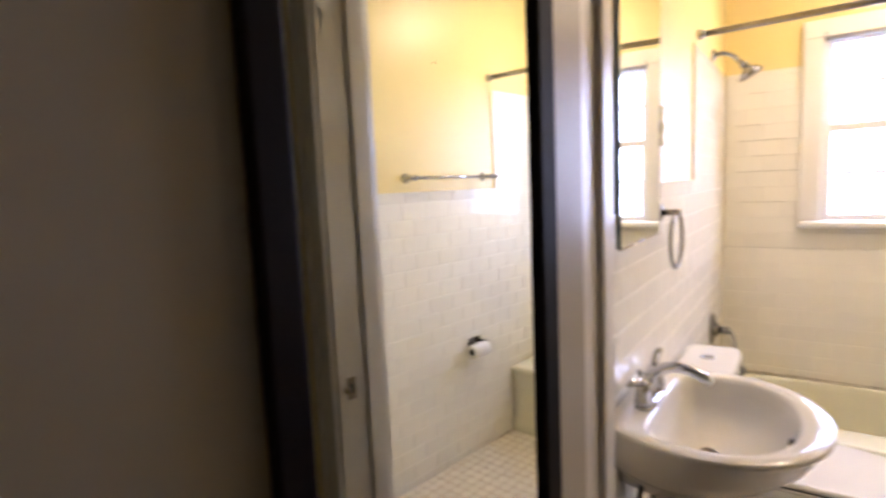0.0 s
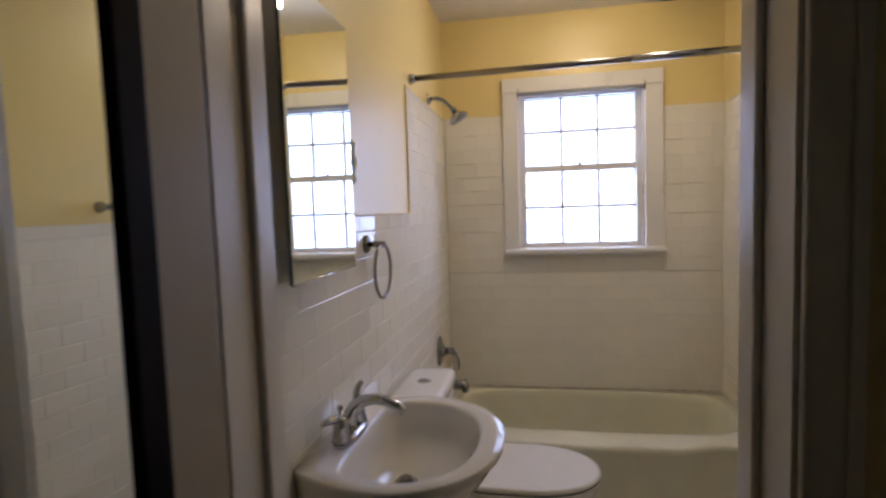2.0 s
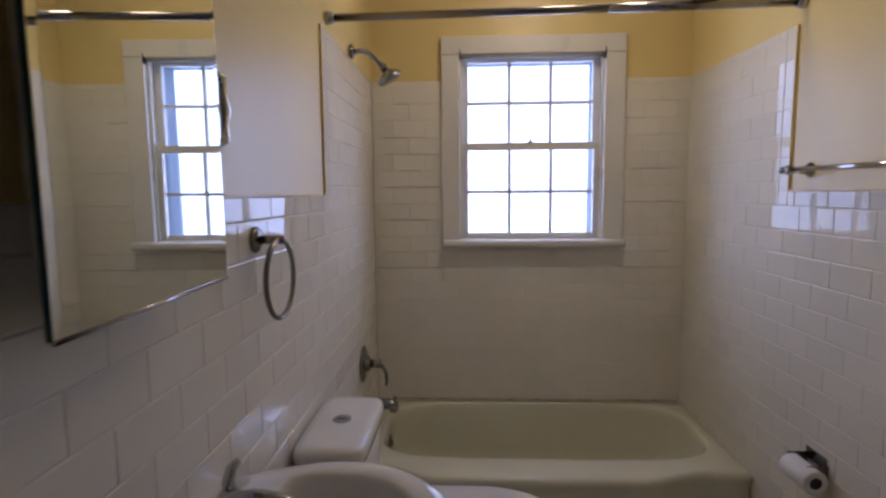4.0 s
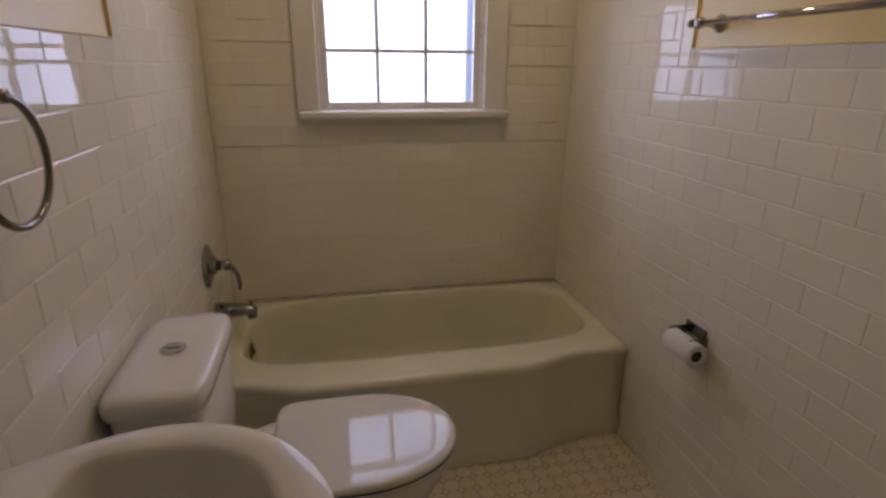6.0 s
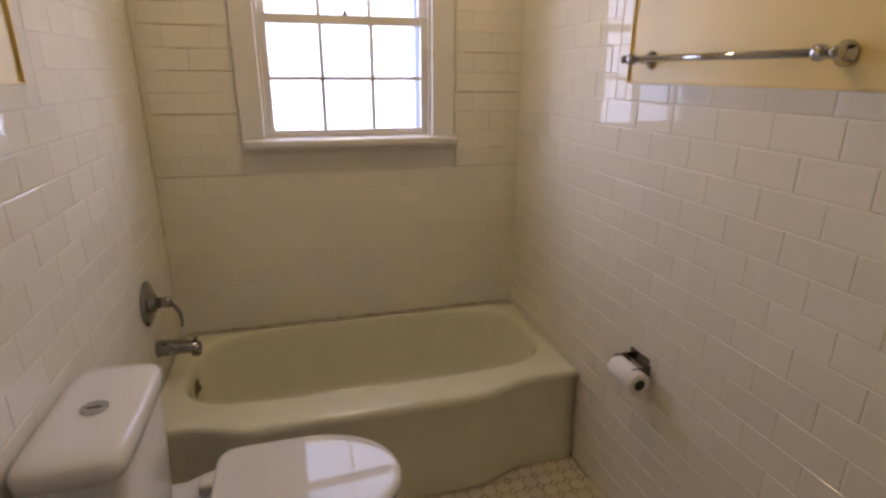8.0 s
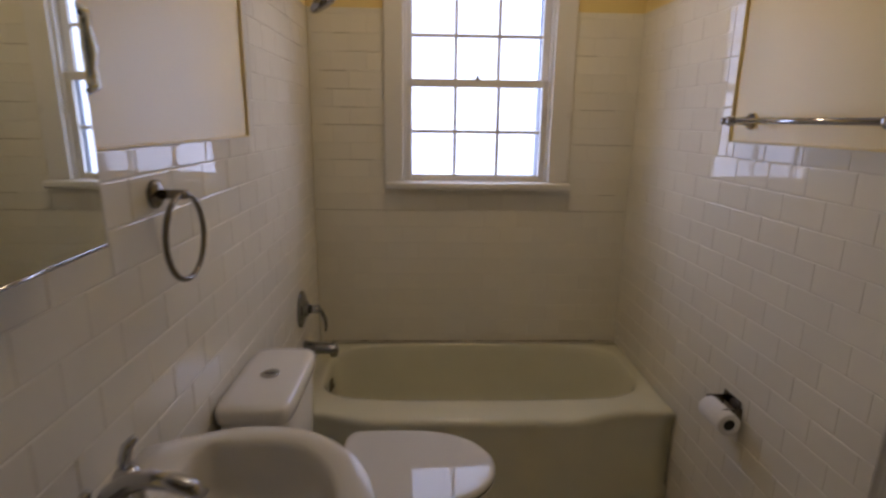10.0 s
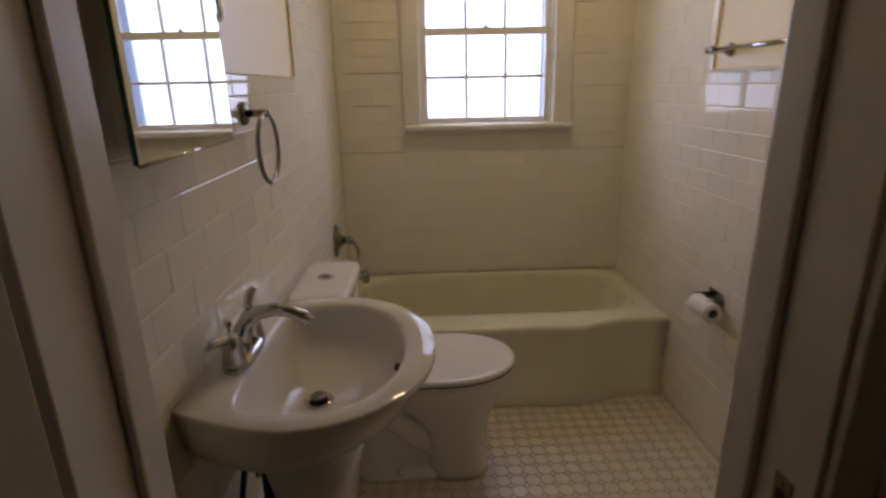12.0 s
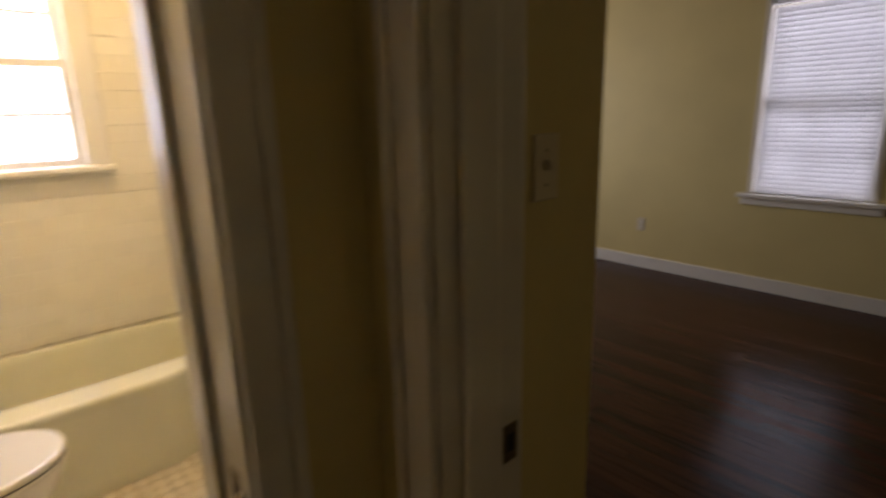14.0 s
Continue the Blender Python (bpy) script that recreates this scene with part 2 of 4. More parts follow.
# the opening is out of view, added for the side fill lamp
slab_with_hole("wall_bedroom_side", "y", 1.2, 1.35, W + 0.085, FARX + 0.2, 0, CEIL, (2.8, 4.0, 0.85, 2.1), M_PAINT_DULL, "yellow painted bedroom wall")
slab("wall_bedroom_back", (BEDX, -5.15, 0), (FARX + 0.2, -5.0, CEIL), M_PAINT_DULL, "yellow painted bedroom wall")
slab("wall_bedroom_hallside", (BEDX - 0.145, -5.0, 0), (BEDX, -4.6, CEIL), M_PAINT_DULL, "yellow painted bedroom wall")
BWIN = (-2.26, -1.50, 0.745, 2.12)
wall_far = slab_with_hole("wall_bedroom_far", "x", FARX, FARX + 0.2, -5.0, 1.2, 0, CEIL, BWIN, M_PAINT_DULL, "yellow painted bedroom wall with a window")
floor_bath = slab("floor_bath", (-0.13, FRONT - 0.08, -0.1), (W + 0.085, 0.2, -0.003), M_FLOORGROUT, "small cream mosaic tile floor with brown grout", "floor")
floor_hall = slab("floor_hall", (-0.19, -4.75, -0.1), (BEDX - 0.01, FRONT - 0.08, -0.006), M_WOODGAP, "dark red-brown hall floor", "floor")
floor_bedroom = slab("floor_bedroom", (BEDX - 0.01, -5.0, -0.1), (FARX + 0.2, -2.33, -0.006), M_WOODGAP, "polished dark red-brown wood strip floor", "floor")
slab("floor_bedroom_far", (W + 0.085, -2.33, -0.1), (FARX + 0.2, 1.2, -0.006), M_WOODGAP, "polished dark red-brown wood strip floor", "floor")
link("grout", B((-PF, FRONT + 0.001, 0), (-0.0017, 0, CAP - 0.001)), M_GROUT, wall_left)
link("grout", B((-PF, EDGE_L, CAP - 0.001), (-0.0017, 0, TOP - 0.001)), M_GROUT, wall_left)
link("grout", B((W + 0.0017, FRONT + 0.001, 0), (W + PF, 0, CAP - 0.001)), M_GROUT, wall_right)
link("grout", B((W + 0.0017, EDGE_R, CAP - 0.001), (W + PF, 0, TOP - 0.001)), M_GROUT, wall_right)
_bm = bmesh.new()
for _lo, _hi in (((0, 0), (W, WIN[2])), ((0, WIN[2]), (WIN[0], TOP)), ((WIN[1], WIN[2]), (W, TOP))):
    box(_bm, (_lo[0], 0.0017, _lo[1]), (_hi[0], PF, _hi[1]))
link("grout", _bm, M_GROUT, wall_back)
# beads of paint and caulk where the high tile stops
for _w, _x0, _x1, _y in ((wall_left, -PF, 0.0015, EDGE_L), (wall_right, W - 0.0015, W + PF, EDGE_R)):
    link("paint_bead", B((_x0, _y - 0.005, CAP), (_x1, _y - 0.0002, TOP), 0.0015), M_PAINT, _w, "bead of yellow paint along the tile edge")
    link("paint_bead", B((_x0, FRONT + 0.003, CAP + 0.0002), (_x1 - 0.001 if _w is wall_left else _x1, _y - 0.005, CAP + 0.0042), 0.001), M_PAINT, _w, "bead of yellow paint along the tile edge")


# ---- bathroom doorway ----
def jamb_set(name, axis, lo, hi, near, far, stop0, stop1, label):
    """Jambs, head and stops of a doorway. The wall runs along axis between lo and hi; its faces lie at near and far."""
    ob = thing(name, (lo, near, 0) if axis == "x" else (near, lo, 0), label, "door frame", kind="structure")

    def put(nm, u0, u1, d0, d1, z0, z1, bev=0.002):
        d0, d1 = min(d0, d1), max(d0, d1)
        part(nm, B((u0, d0, z0), (u1, d1, z1), bev) if axis == "x" else B((d0, u0, z0), (d1, u1, z1), bev), M_DTRIM, ob)

    put("jamb", lo - 0.02, lo, near, far, 0, DOORH)
    put("jamb", hi, hi + 0.02, near, far, 0, DOORH)
    put("head_jamb", lo - 0.02, hi + 0.02, near, far, DOORH, DOORH + 0.02)
    put("stop", lo, lo + 0.012, stop0, stop1, 0, DOORH, 0.005)
    put("stop", hi - 0.012, hi, stop0, stop1, 0, DOORH, 0.005)
    put("head_stop", lo + 0.012, hi - 0.012, stop0, stop1, DOORH - 0.012, DOORH, 0.003)
    return ob


def casing(parent, axis, face, out, lo, hi, width=0.065, reveal=0.006, sides=(True, True)):
    """Moulded trim round a doorway on the wall face; out is +1 or -1."""
    def put(nm, u0, u1, z0, z1):
        for a, b, d in ((0.0, 1.0, 0.014), (0.72, 1.0, 0.022)):
            if nm == "head_casing":
                v0, v1, y0, y1 = u0, u1, z0 + (z1 - z0) * a, z1
            elif nm == "casing_a":
                v0, v1, y0, y1 = u0, u1 - (u1 - u0) * a, z0, z1
            else:
                v0, v1, y0, y1 = u0 + (u1 - u0) * a, u1, z0, z1
            f0 = face if d == 0.014 else face + out * 0.0141
            d0, d1 = sorted((f0, face + out * d))
            part(nm.replace("_a", "").replace("_b", ""), B((v0, d0, y0), (v1, d1, y1), 0.003) if axis == "x" else B((d0, v0, y0), (d1, v1, y1), 0.003), M_DTRIM, parent)

    if sides[0]:
        put("casing_a", lo - reveal - width, lo - reveal, 0, DOORH + reveal)
    if sides[1]:
        put("casing_b", hi + reveal, hi + reveal + width, 0, DOORH + reveal)
    put("head_casing", lo - reveal - width, hi + reveal + width, DOORH + reveal, DOORH + reveal + width)


door_1 = jamb_set("door_1", "x", DOOR0, DOOR1, FRONT + 0.002, HALLFACE - 0.002, FRONT - 0.012, FRONT - 0.072, "white painted bathroom door frame with a worn strike plate")
casing(door_1, "x", HALLFACE - 0.002, -1, DOOR0, DOOR1, sides=(False, True))
casing(door_1, "x", FRONT + 0.002, 1, DOOR0, DOOR1, width=0.06, sides=(False, True))
door_2 = jamb_set("door_2", "y", BDOOR0, BDOOR1, HR - 0.002, BEDX + 0.002, HR + 0.03, HR + 0.095, "painted bedroom door frame with a brass strike plate")
casing(door_2, "y", HR - 0.002, -1, BDOOR0, BDOOR1)
casing(door_2, "y", BEDX + 0.002, 1, BDOOR0, BDOOR1)


def strike(parent, c, axis):
    """Latch plate: a bent brass plate, a dark block painted as the latch hole's shade, and two screws. The face looks
    along axis.
    """
    x, y, z = c
    if axis == "-x":
        p = part("strike_plate", B((x - 0.0025, y - 0.014, z - 0.03), (x, y + 0.014, z + 0.03), 0.001), M_BRASS, parent, "worn metal strike plate")
        tongue = tube(bmesh.new(), [(x - 0.001, y - 0.012, z), (x - 0.006, y - 0.018, z), (x - 0.003, y - 0.024, z)], 0.008, 8)
        part("lip", tongue, M_BRASS, p)
        part("latch_hole_shade", B((x - 0.0032, y - 0.007, z - 0.012), (x - 0.0022, y + 0.007, z + 0.012)), M_DARK, p)
        for dz in (-0.022, 0.022):
            part("screw", lathe(bmesh.new(), (x - 0.002, y, z + dz), (-1, 0, 0), [(0, 0.004), (0.0015, 0.003)], 10), M_BRASS, p)
    else:
        p = part("strike_plate", B((x - 0.014, y - 0.0025, z - 0.03), (x + 0.014, y, z + 0.03), 0.001), M_BRASS, parent, "worn metal strike plate")
        part("latch_hole_shade", B((x - 0.007, y - 0.0032, z - 0.014), (x + 0.007, y - 0.0022, z + 0.014)), M_DARK, p)
        for dz in (-0.022, 0.022):
            part("screw", lathe(bmesh.new(), (x, y - 0.002, z + dz), (0, -1, 0), [(0, 0.004), (0.0015, 0.003)], 10), M_BRASS, p)


strike(door_1, (DOOR1, FRONT - 0.118, 0.922), "-x")
strike(door_2, (BEDX - 0.02, BDOOR1, 0.93), "-y")

# the bathroom door stands open at a right angle to its wall, with a framed mirror on it
LEAF0, LEAF1 = HALLFACE - 0.045, HALLFACE - 0.80
bath_door = thing("bathroom_door", (0.065, LEAF0, 0), "painted wooden bathroom door standing open into the hall", "door")
part("leaf", B((0.065, LEAF1, 0.012), (0.100, LEAF0, DOORH - 0.004), 0.003), M_LEAF, bath_door)
for _z in (0.25, 1.05, 1.80):
    h = part("hinge", lathe(bmesh.new(), (0.060, LEAF0 + 0.008, _z - 0.045), (0, 0, 1), [(0, 0.006), (0.09, 0.006), (0.094, 0.004)], 12), M_BRASS, bath_door, "painted-over metal hinge")
for _s in (1, -1):
    xk = 0.100 if _s > 0 else 0.065
    part("door_knob", lathe(bmesh.new(), (xk, LEAF1 + 0.065, 0.905), (_s, 0, 0), [(0, 0.03), (0.004, 0.03), (0.007, 0.011), (0.012, 0.011), (0.016, 0.02), (0.022, 0.022), (0.026, 0.018)] if _s < 0 else [(0, 0.03), (0.003, 0.03), (0.005, 0.011), (0.010, 0.011), (0.016, 0.021), (0.023, 0.024), (0.028, 0.017)]), M_BRASS, bath_door, "tarnished metal door knob")
MY0, MY1, MZ0, MZ1 = -2.965, -2.518, 0.30, 1.99
door_mirror = thing("door_mirror", (0.100, (MY0 + MY1) / 2, MZ0), "tall narrow mirror in a black frame on the open door", "mirror")
part("glass", B((0.1001, MY0 + 0.03, MZ0 + 0.03), (0.1045, MY1 - 0.03, MZ1 - 0.03)), M_MIRROR, door_mirror, "silvered mirror glass")
for _n, _lo, _hi in (("frame_side", (MY0, MZ0), (MY0 + 0.035, MZ1)), ("frame_side", (MY1 - 0.044, MZ0), (MY1, MZ1)), ("frame_rail", (MY0 + 0.035, MZ0), (MY1 - 0.044, MZ0 + 0.04)), ("frame_rail", (MY0 + 0.035, MZ1 - 0.04), (MY1 - 0.044, MZ1))):
    part(_n, B((0.1002, _lo[0], _lo[1]), (0.114, _hi[0], _hi[1]), 0.004), M_FRAME, door_mirror)

_hinge = Matrix.Translation((0.065, LEAF0, 0))
for ob in (bath_door, door_mirror):
    ob.matrix_basis = _hinge @ Matrix.Rotation(radians(-4), 4, "Z") @ _hinge.inverted() @ ob.matrix_basis

# ---- bathroom window ----
x0, x1, z0, z1 = WIN
window_1 = thing("window_1", ((x0 + x1) / 2, 0, z0), "white double-hung window, clear panes above and pebbled panes below", "window", kind="structure")
for a, b in ((x0 - 0.078, x0 + 0.008), (x1 - 0.008, x1 + 0.085)):
    part("casing", B((a, -0.022, 1.2005), (b, 0.004, 2.065), 0.004), M_TRIM, window_1)
part("head_casing", B((x0 - 0.078, -0.024, 2.0655), (x1 + 0.085, 0.004, 2.145), 0.004), M_TRIM, window_1)
part("window_sill", B((0.335, -0.062, 1.166), (1.195, 0.02, 1.2), 0.012, 4), M_TRIM, window_1, "white painted sill with a rounded nose")
for a, b in ((x0, x0 + 0.012), (x1 - 0.012, x1)):
    part("side_jamb", B((a, 0.0045, z0), (b, 0.198, z1)), M_TRIM, window_1)
    part("stop_bead", B((a if a == x0 else a - 0.008, 0.005, z0 + 0.001), (b + 0.008 if a == x0 else b, 0.018, z1 - 0.013), 0.002), M_TRIM, window_1)
part("head_jamb", B((x0 + 0.012, 0.0045, z1 - 0.012), (x1 - 0.012, 0.198, z1)), M_TRIM, window_1)
for a, b in ((x0 + 0.0125, x0 + 0.030), (x1 - 0.030, x1 - 0.0125)):
    part("outer_jamb", B((a, 0.100, z0 + 0.003), (b, 0.235, z1 - 0.0125), 0.002), M_STORM, window_1, "blue-grey weathered outer frame")
part("outer_head", B((x0 + 0.030, 0.100, z1 - 0.030), (x1 - 0.030, 0.235, z1 - 0.0125), 0.002), M_STORM, window_1, "blue-grey weathered outer frame")
part("outer_sill", B((x0, 0.021, z0 - 0.02), (x1, 0.26, z0 + 0.002)), M_TRIM, window_1)


def sash(parent, name, y, zb, zt, bottom, top, glass):
    s0, s1 = x0 + 0.0125, x1 - 0.0125
    st, d = 0.034, 0.034
    sa = part(name, B((s0, y, zb), (s0 + st, y + d, zt), 0.003), M_TRIM, parent)
    part("stile", B((s1 - st, y, zb), (s1, y + d, zt), 0.003), M_TRIM, sa)
    part("rail", B((s0 + st, y, zb), (s1 - st, y + d, zb + bottom), 0.003), M_TRIM, sa)
    part("rail", B((s0 + st, y, zt - top), (s1 - st, y + d, zt), 0.003), M_TRIM, sa)
    gx0, gx1, gz0, gz1 = s0 + st, s1 - st, zb + bottom, zt - top
    pw, ph, mw = (gx1 - gx0) / 3, (gz1 - gz0) / 2, 0.008
    for k in (1, 2):
        part("muntin", B((gx0 + k * pw - mw, y + 0.006, gz0), (gx0 + k * pw + mw, y + d - 0.004, gz1), 0.003), M_TRIM, sa)
    zm = gz0 + ph
    for k in range(3):
        part("muntin", B((gx0 + k * pw + (mw if k else 0), y + 0.0065, zm - mw), (gx0 + (k + 1) * pw - (mw if k < 2 else 0), y + d - 0.0045, zm + mw), 0.003), M_TRIM, sa)
        for q in range(2):
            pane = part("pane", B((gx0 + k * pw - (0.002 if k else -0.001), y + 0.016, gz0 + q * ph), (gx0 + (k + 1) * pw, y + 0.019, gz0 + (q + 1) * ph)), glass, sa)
            # no shadow cast, so the added tint leaves the lamp's light undimmed
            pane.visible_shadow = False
    return sa


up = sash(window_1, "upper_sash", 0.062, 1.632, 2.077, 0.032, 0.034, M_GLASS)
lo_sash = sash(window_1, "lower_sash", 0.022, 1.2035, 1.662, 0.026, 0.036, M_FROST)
lock = part("sash_lock", lathe(bmesh.new(), (0.755, 0.032, 1.662), (0, 0, 1), [(0, 0.014), (0.004, 0.014), (0.006, 0.007), (0.018, 0.005)], 16), M_BRASS, lo_sash, "small metal sash lock")
shade = thing("roller_shade", (0.755, -0.006, 2.05), "rolled-up grey window shade under the window head", "window shade")
part("roll", lathe(bmesh.new(), (x0 + 0.016, -0.004, 2.062), (1, 0, 0), [(0, 0.004), (0.002, 0.014), (0.656, 0.014), (0.658, 0.004)], 18), material("grey_shade_cloth", (0.40, 0.39, 0.37), 0.7, vary=0.08), shade, "", True)
for a in (x0 + 0.008, x1 - 0.012):
    part("bracket", B((a, -0.03, 2.035), (a + 0.004, 0.004, 2.085), 0.001), M_STEEL, shade, "small metal bracket")


# ---- bathtub ----
def bathtub():
    tub = thing("bathtub", (0.75, -0.375, 0), "aged cream enamel bathtub with a bowed apron, between tiled walls", "bathtub")
    cx, cy = 0.76, -0.31
    X0, X1, Y1 = 0.002, W - 0.002, -0.002

    def front(x):
        def s(a):
            a = min(1, max(0, a))
            return a * a * (3 - 2 * a)
        return -0.676 - 0.062 * s((1.31 - x) / 0.24) * s((x - 0.12) / 0.22)

    corners = {math.atan2(b - cy, a - cx) % (2 * math.pi) for a in (X0, X1) for b in (Y1, -0.676)}
    angs = sorted({2 * math.pi * k / 150 for k in range(150) if min(abs(2 * math.pi * k / 150 - c) for c in corners) > 0.015} | corners)

    def outer(t):
        c, s = math.cos(t), math.sin(t)
        r = 9.0
        if c > 1e-9: r = min(r, (X1 - cx) / c)
        if c < -1e-9: r = min(r, (X0 - cx) / c)
        if s > 1e-9: r = min(r, (Y1 - cy) / s)
        if s < -1e-9:
            q = r
            for _ in range(20):
                q = min(r, (front(cx + q * c) - cy) / s)
            r = q
        return Vector((cx + r * c, cy + r * s, 0))

    def inner(t, k=1.0, dx=0.0):
        a, b, e = 0.672 * k, 0.268 * (1 - (1 - k) * 1.6), 4.5
        c, s = math.cos(t), math.sin(t)
        r = (abs(c / a) ** e + abs(s / b) ** e) ** (-1 / e)
        return Vector((cx + dx + r * c, cy + 0.002 + r * s, 0))

    def at(p, z):
        return (p.x, p.y, z)

    ctr = Vector((cx, cy, 0))

    def inset(p, d):
        v = p - ctr
        return p - Vector((d if abs(p.x - X1) < 1e-4 else (-d if abs(p.x - X0) < 1e-4 else 0), (-d if p.y < -0.6 else (d if abs(p.y - Y1) < 1e-4 else 0)), 0))

    rings = [[at(outer(t), 0.0) for t in angs], [at(outer(t), 0.055) for t in angs], [at(inset(outer(t), 0.008), 0.064) for t in angs], [at(inset(outer(t), 0.008), 0.33) for t in angs]]
    for d, z in ((0.004, 0.352), (0.0, 0.366), (0.002, 0.38), (0.010, 0.389), (0.022, 0.392)):
        rings.append([at(inset(outer(t), d), z) for t in angs])
    for f, z in ((0.55, 0.394), (0.85, 0.393), (0.96, 0.389)):
        rings.append([at(inset(outer(t), 0.022).lerp(inner(t), f), z) for t in angs])
    for k, z, dx in ((0.995, 0.380, 0), (0.985, 0.355, 0), (0.965, 0.25, -0.01), (0.94, 0.16, -0.02), (0.90, 0.10, -0.03), (0.83, 0.075, -0.03), (0.5, 0.066, -0.03), (0.1, 0.064, -0.03)):
        rings.append([at(inner(t, k, dx), z) for t in angs])
    part("shell", loft(bmesh.new(), rings, False, True), M_TUB, tub, "", True)
    part("overflow_plate", lathe(bmesh.new(), (0.098, -0.315, 0.315), (1, 0, -0.12), [(0, 0.036), (0.006, 0.036), (0.010, 0.028), (0.010, 0.014), (0.018, 0.010)], 24), M_STEEL, tub, "dull metal overflow plate", True)
    part("tub_drain", lathe(bmesh.new(), (0.26, -0.31, 0.066), (0, 0, 1), [(0, 0.03), (0.003, 0.03), (0.004, 0.022), (0.002, 0.02)], 20), M_STEEL, tub, "dull metal drain")
    return tub


bathtub()
_cb = bmesh.new()
tube(_cb, [(0.02, -0.004, 0.397), (0.4, -0.004, 0.398), (0.8, -0.005, 0.397), (1.2, -0.004, 0.398), (1.48, -0.004, 0.397)], 0.0025, 6)
tagged(link("caulk_bead", _cb, M_CAULK), "stained caulk bead between bathtub and tile", "caulk", kind="structure")
_cb = tube(bmesh.new(), [(1.45, -0.672, 0.003), (1.49, -0.672, 0.003), (1.497, -0.69, 0.003), (1.498, -0.8, 0.003)], 0.004, 6)
tagged(link("caulk_corner", _cb, M_CAULK), "brown stained caulk in the floor corner", "caulk", kind="structure")

# ---- bath and shower fittings ----
tv = thing("shower_valve", (0.0, -0.375, 0.70), "round chrome shower valve with a lever handle on tiled wall", "faucet")
part("escutcheon", lathe(bmesh.new(), (0.001, -0.375, 0.70), (1, 0, 0), [(0, 0.078), (0.006, 0.077), (0.014, 0.060), (0.018, 0.035), (0.03, 0.03), (0.034, 0.02)], 36), M_DARKCHROME, tv, "", True)
part("stem", lathe(bmesh.new(), (0.03, -0.375, 0.70), (1, 0, 0), [(0, 0.02), (0.03, 0.018), (0.045, 0.02), (0.05, 0.012)], 20), M_DARKCHROME, tv, "", True)
part("lever", tube(bmesh.new(), [(0.07, -0.375, 0.70), (0.085, -0.378, 0.69), (0.10, -0.38, 0.66), (0.103, -0.38, 0.625), (0.10, -0.38, 0.605)], [0.008, 0.009, 0.008, 0.007, 0.005], 12), M_DARKCHROME, tv, "", True)
ts = thing("tub_spout", (0.0, -0.345, 0.51), "dull chrome tub spout on the tiled wall", "faucet")
_bm = bmesh.new()
loft(_bm, [[(x, -0.345 + w * math.cos(t), z + h * math.sin(t)) for t in [6.28319 * k / 20 for k in range(20)]] for x, w, h, z in ((0.001, 0.030, 0.030, 0.512), (0.008, 0.031, 0.031, 0.512), (0.06, 0.028, 0.026, 0.511), (0.11, 0.025, 0.023, 0.508), (0.13, 0.024, 0.024, 0.503), (0.142, 0.020, 0.020, 0.500), (0.146, 0.008, 0.008, 0.5))])
part("body", _bm, M_DARKCHROME, ts, "", True)
part("outlet", lathe(bmesh.new(), (0.125, -0.345, 0.492), (0, 0, -1), [(0, 0.018), (0.018, 0.017), (0.02, 0.013)], 18), M_DARKCHROME, ts, "", True)
part("diverter_knob", lathe(bmesh.new(), (0.128, -0.345, 0.522), (0, 0, 1), [(0, 0.004), (0.012, 0.004), (0.014, 0.009), (0.02, 0.008)], 14), M_DARKCHROME, ts, "", True)
sh = thing("shower", (0.0, -0.445, 1.975), "chrome shower head on a bent arm", "shower head")
part("flange", lathe(bmesh.new(), (0.001, -0.445, 1.978), (1, 0, 0), [(0, 0.028), (0.004, 0.027), (0.012, 0.014)], 24), M_DARKCHROME, sh, "", True)
part("arm", tube(bmesh.new(), [(0.005, -0.445, 1.978), (0.04, -0.443, 1.981), (0.07, -0.438, 1.972), (0.095, -0.432, 1.950), (0.118, -0.428, 1.925)], 0.0095, 14), M_DARKCHROME, sh, "", True)
_d = Vector((0.50, 0.10, -0.86)).normalized()
part("ball_joint", lathe(bmesh.new(), (0.114, -0.429, 1.934), tuple(_d), [(0, 0.010), (0.008, 0.016), (0.02, 0.016), (0.026, 0.012)], 20), M_DARKCHROME, sh, "", True)
hd = part("head", lathe(bmesh.new(), (0.126, -0.427, 1.913), tuple(_d), [(0, 0.014), (0.012, 0.022), (0.026, 0.044), (0.034, 0.050), (0.046, 0.050), (0.049, 0.046)], 32), M_DARKCHROME, sh, "", True)
part("nozzle_face", lathe(bmesh.new(), tuple(Vector((0.126, -0.427, 1.913)) + _d * 0.0493), tuple(_d), [(0, 0.042), (0.002, 0.041)], 28), M_STEEL, hd)
rod = thing("shower_rod", (0.75, -0.80, 2.0), "worn chrome shower curtain rod across the tub", "curtain rod")
part("rod", tube(bmesh.new(), [(0.004, -0.80, 1.995), (W - 0.004, -0.80, 2.012)], 0.0125, 18), M_STEEL, rod, "", True)
part("sleeve", tube(bmesh.new(), [(0.90, -0.80, 2.0052), (W - 0.006, -0.80, 2.012)], 0.0142, 18), M_DARKCHROME, rod, "", True)
for a, z, s in ((0.0, 1.995, 1), (W, 2.012, -1)):
    part("end_cap", lathe(bmesh.new(), (a, -0.80, z), (s, 0, 0), [(-0.005, 0.021), (0.005, 0.021), (0.018, 0.017), (0.022, 0.014)], 20), M_CHROME, rod, "", True)


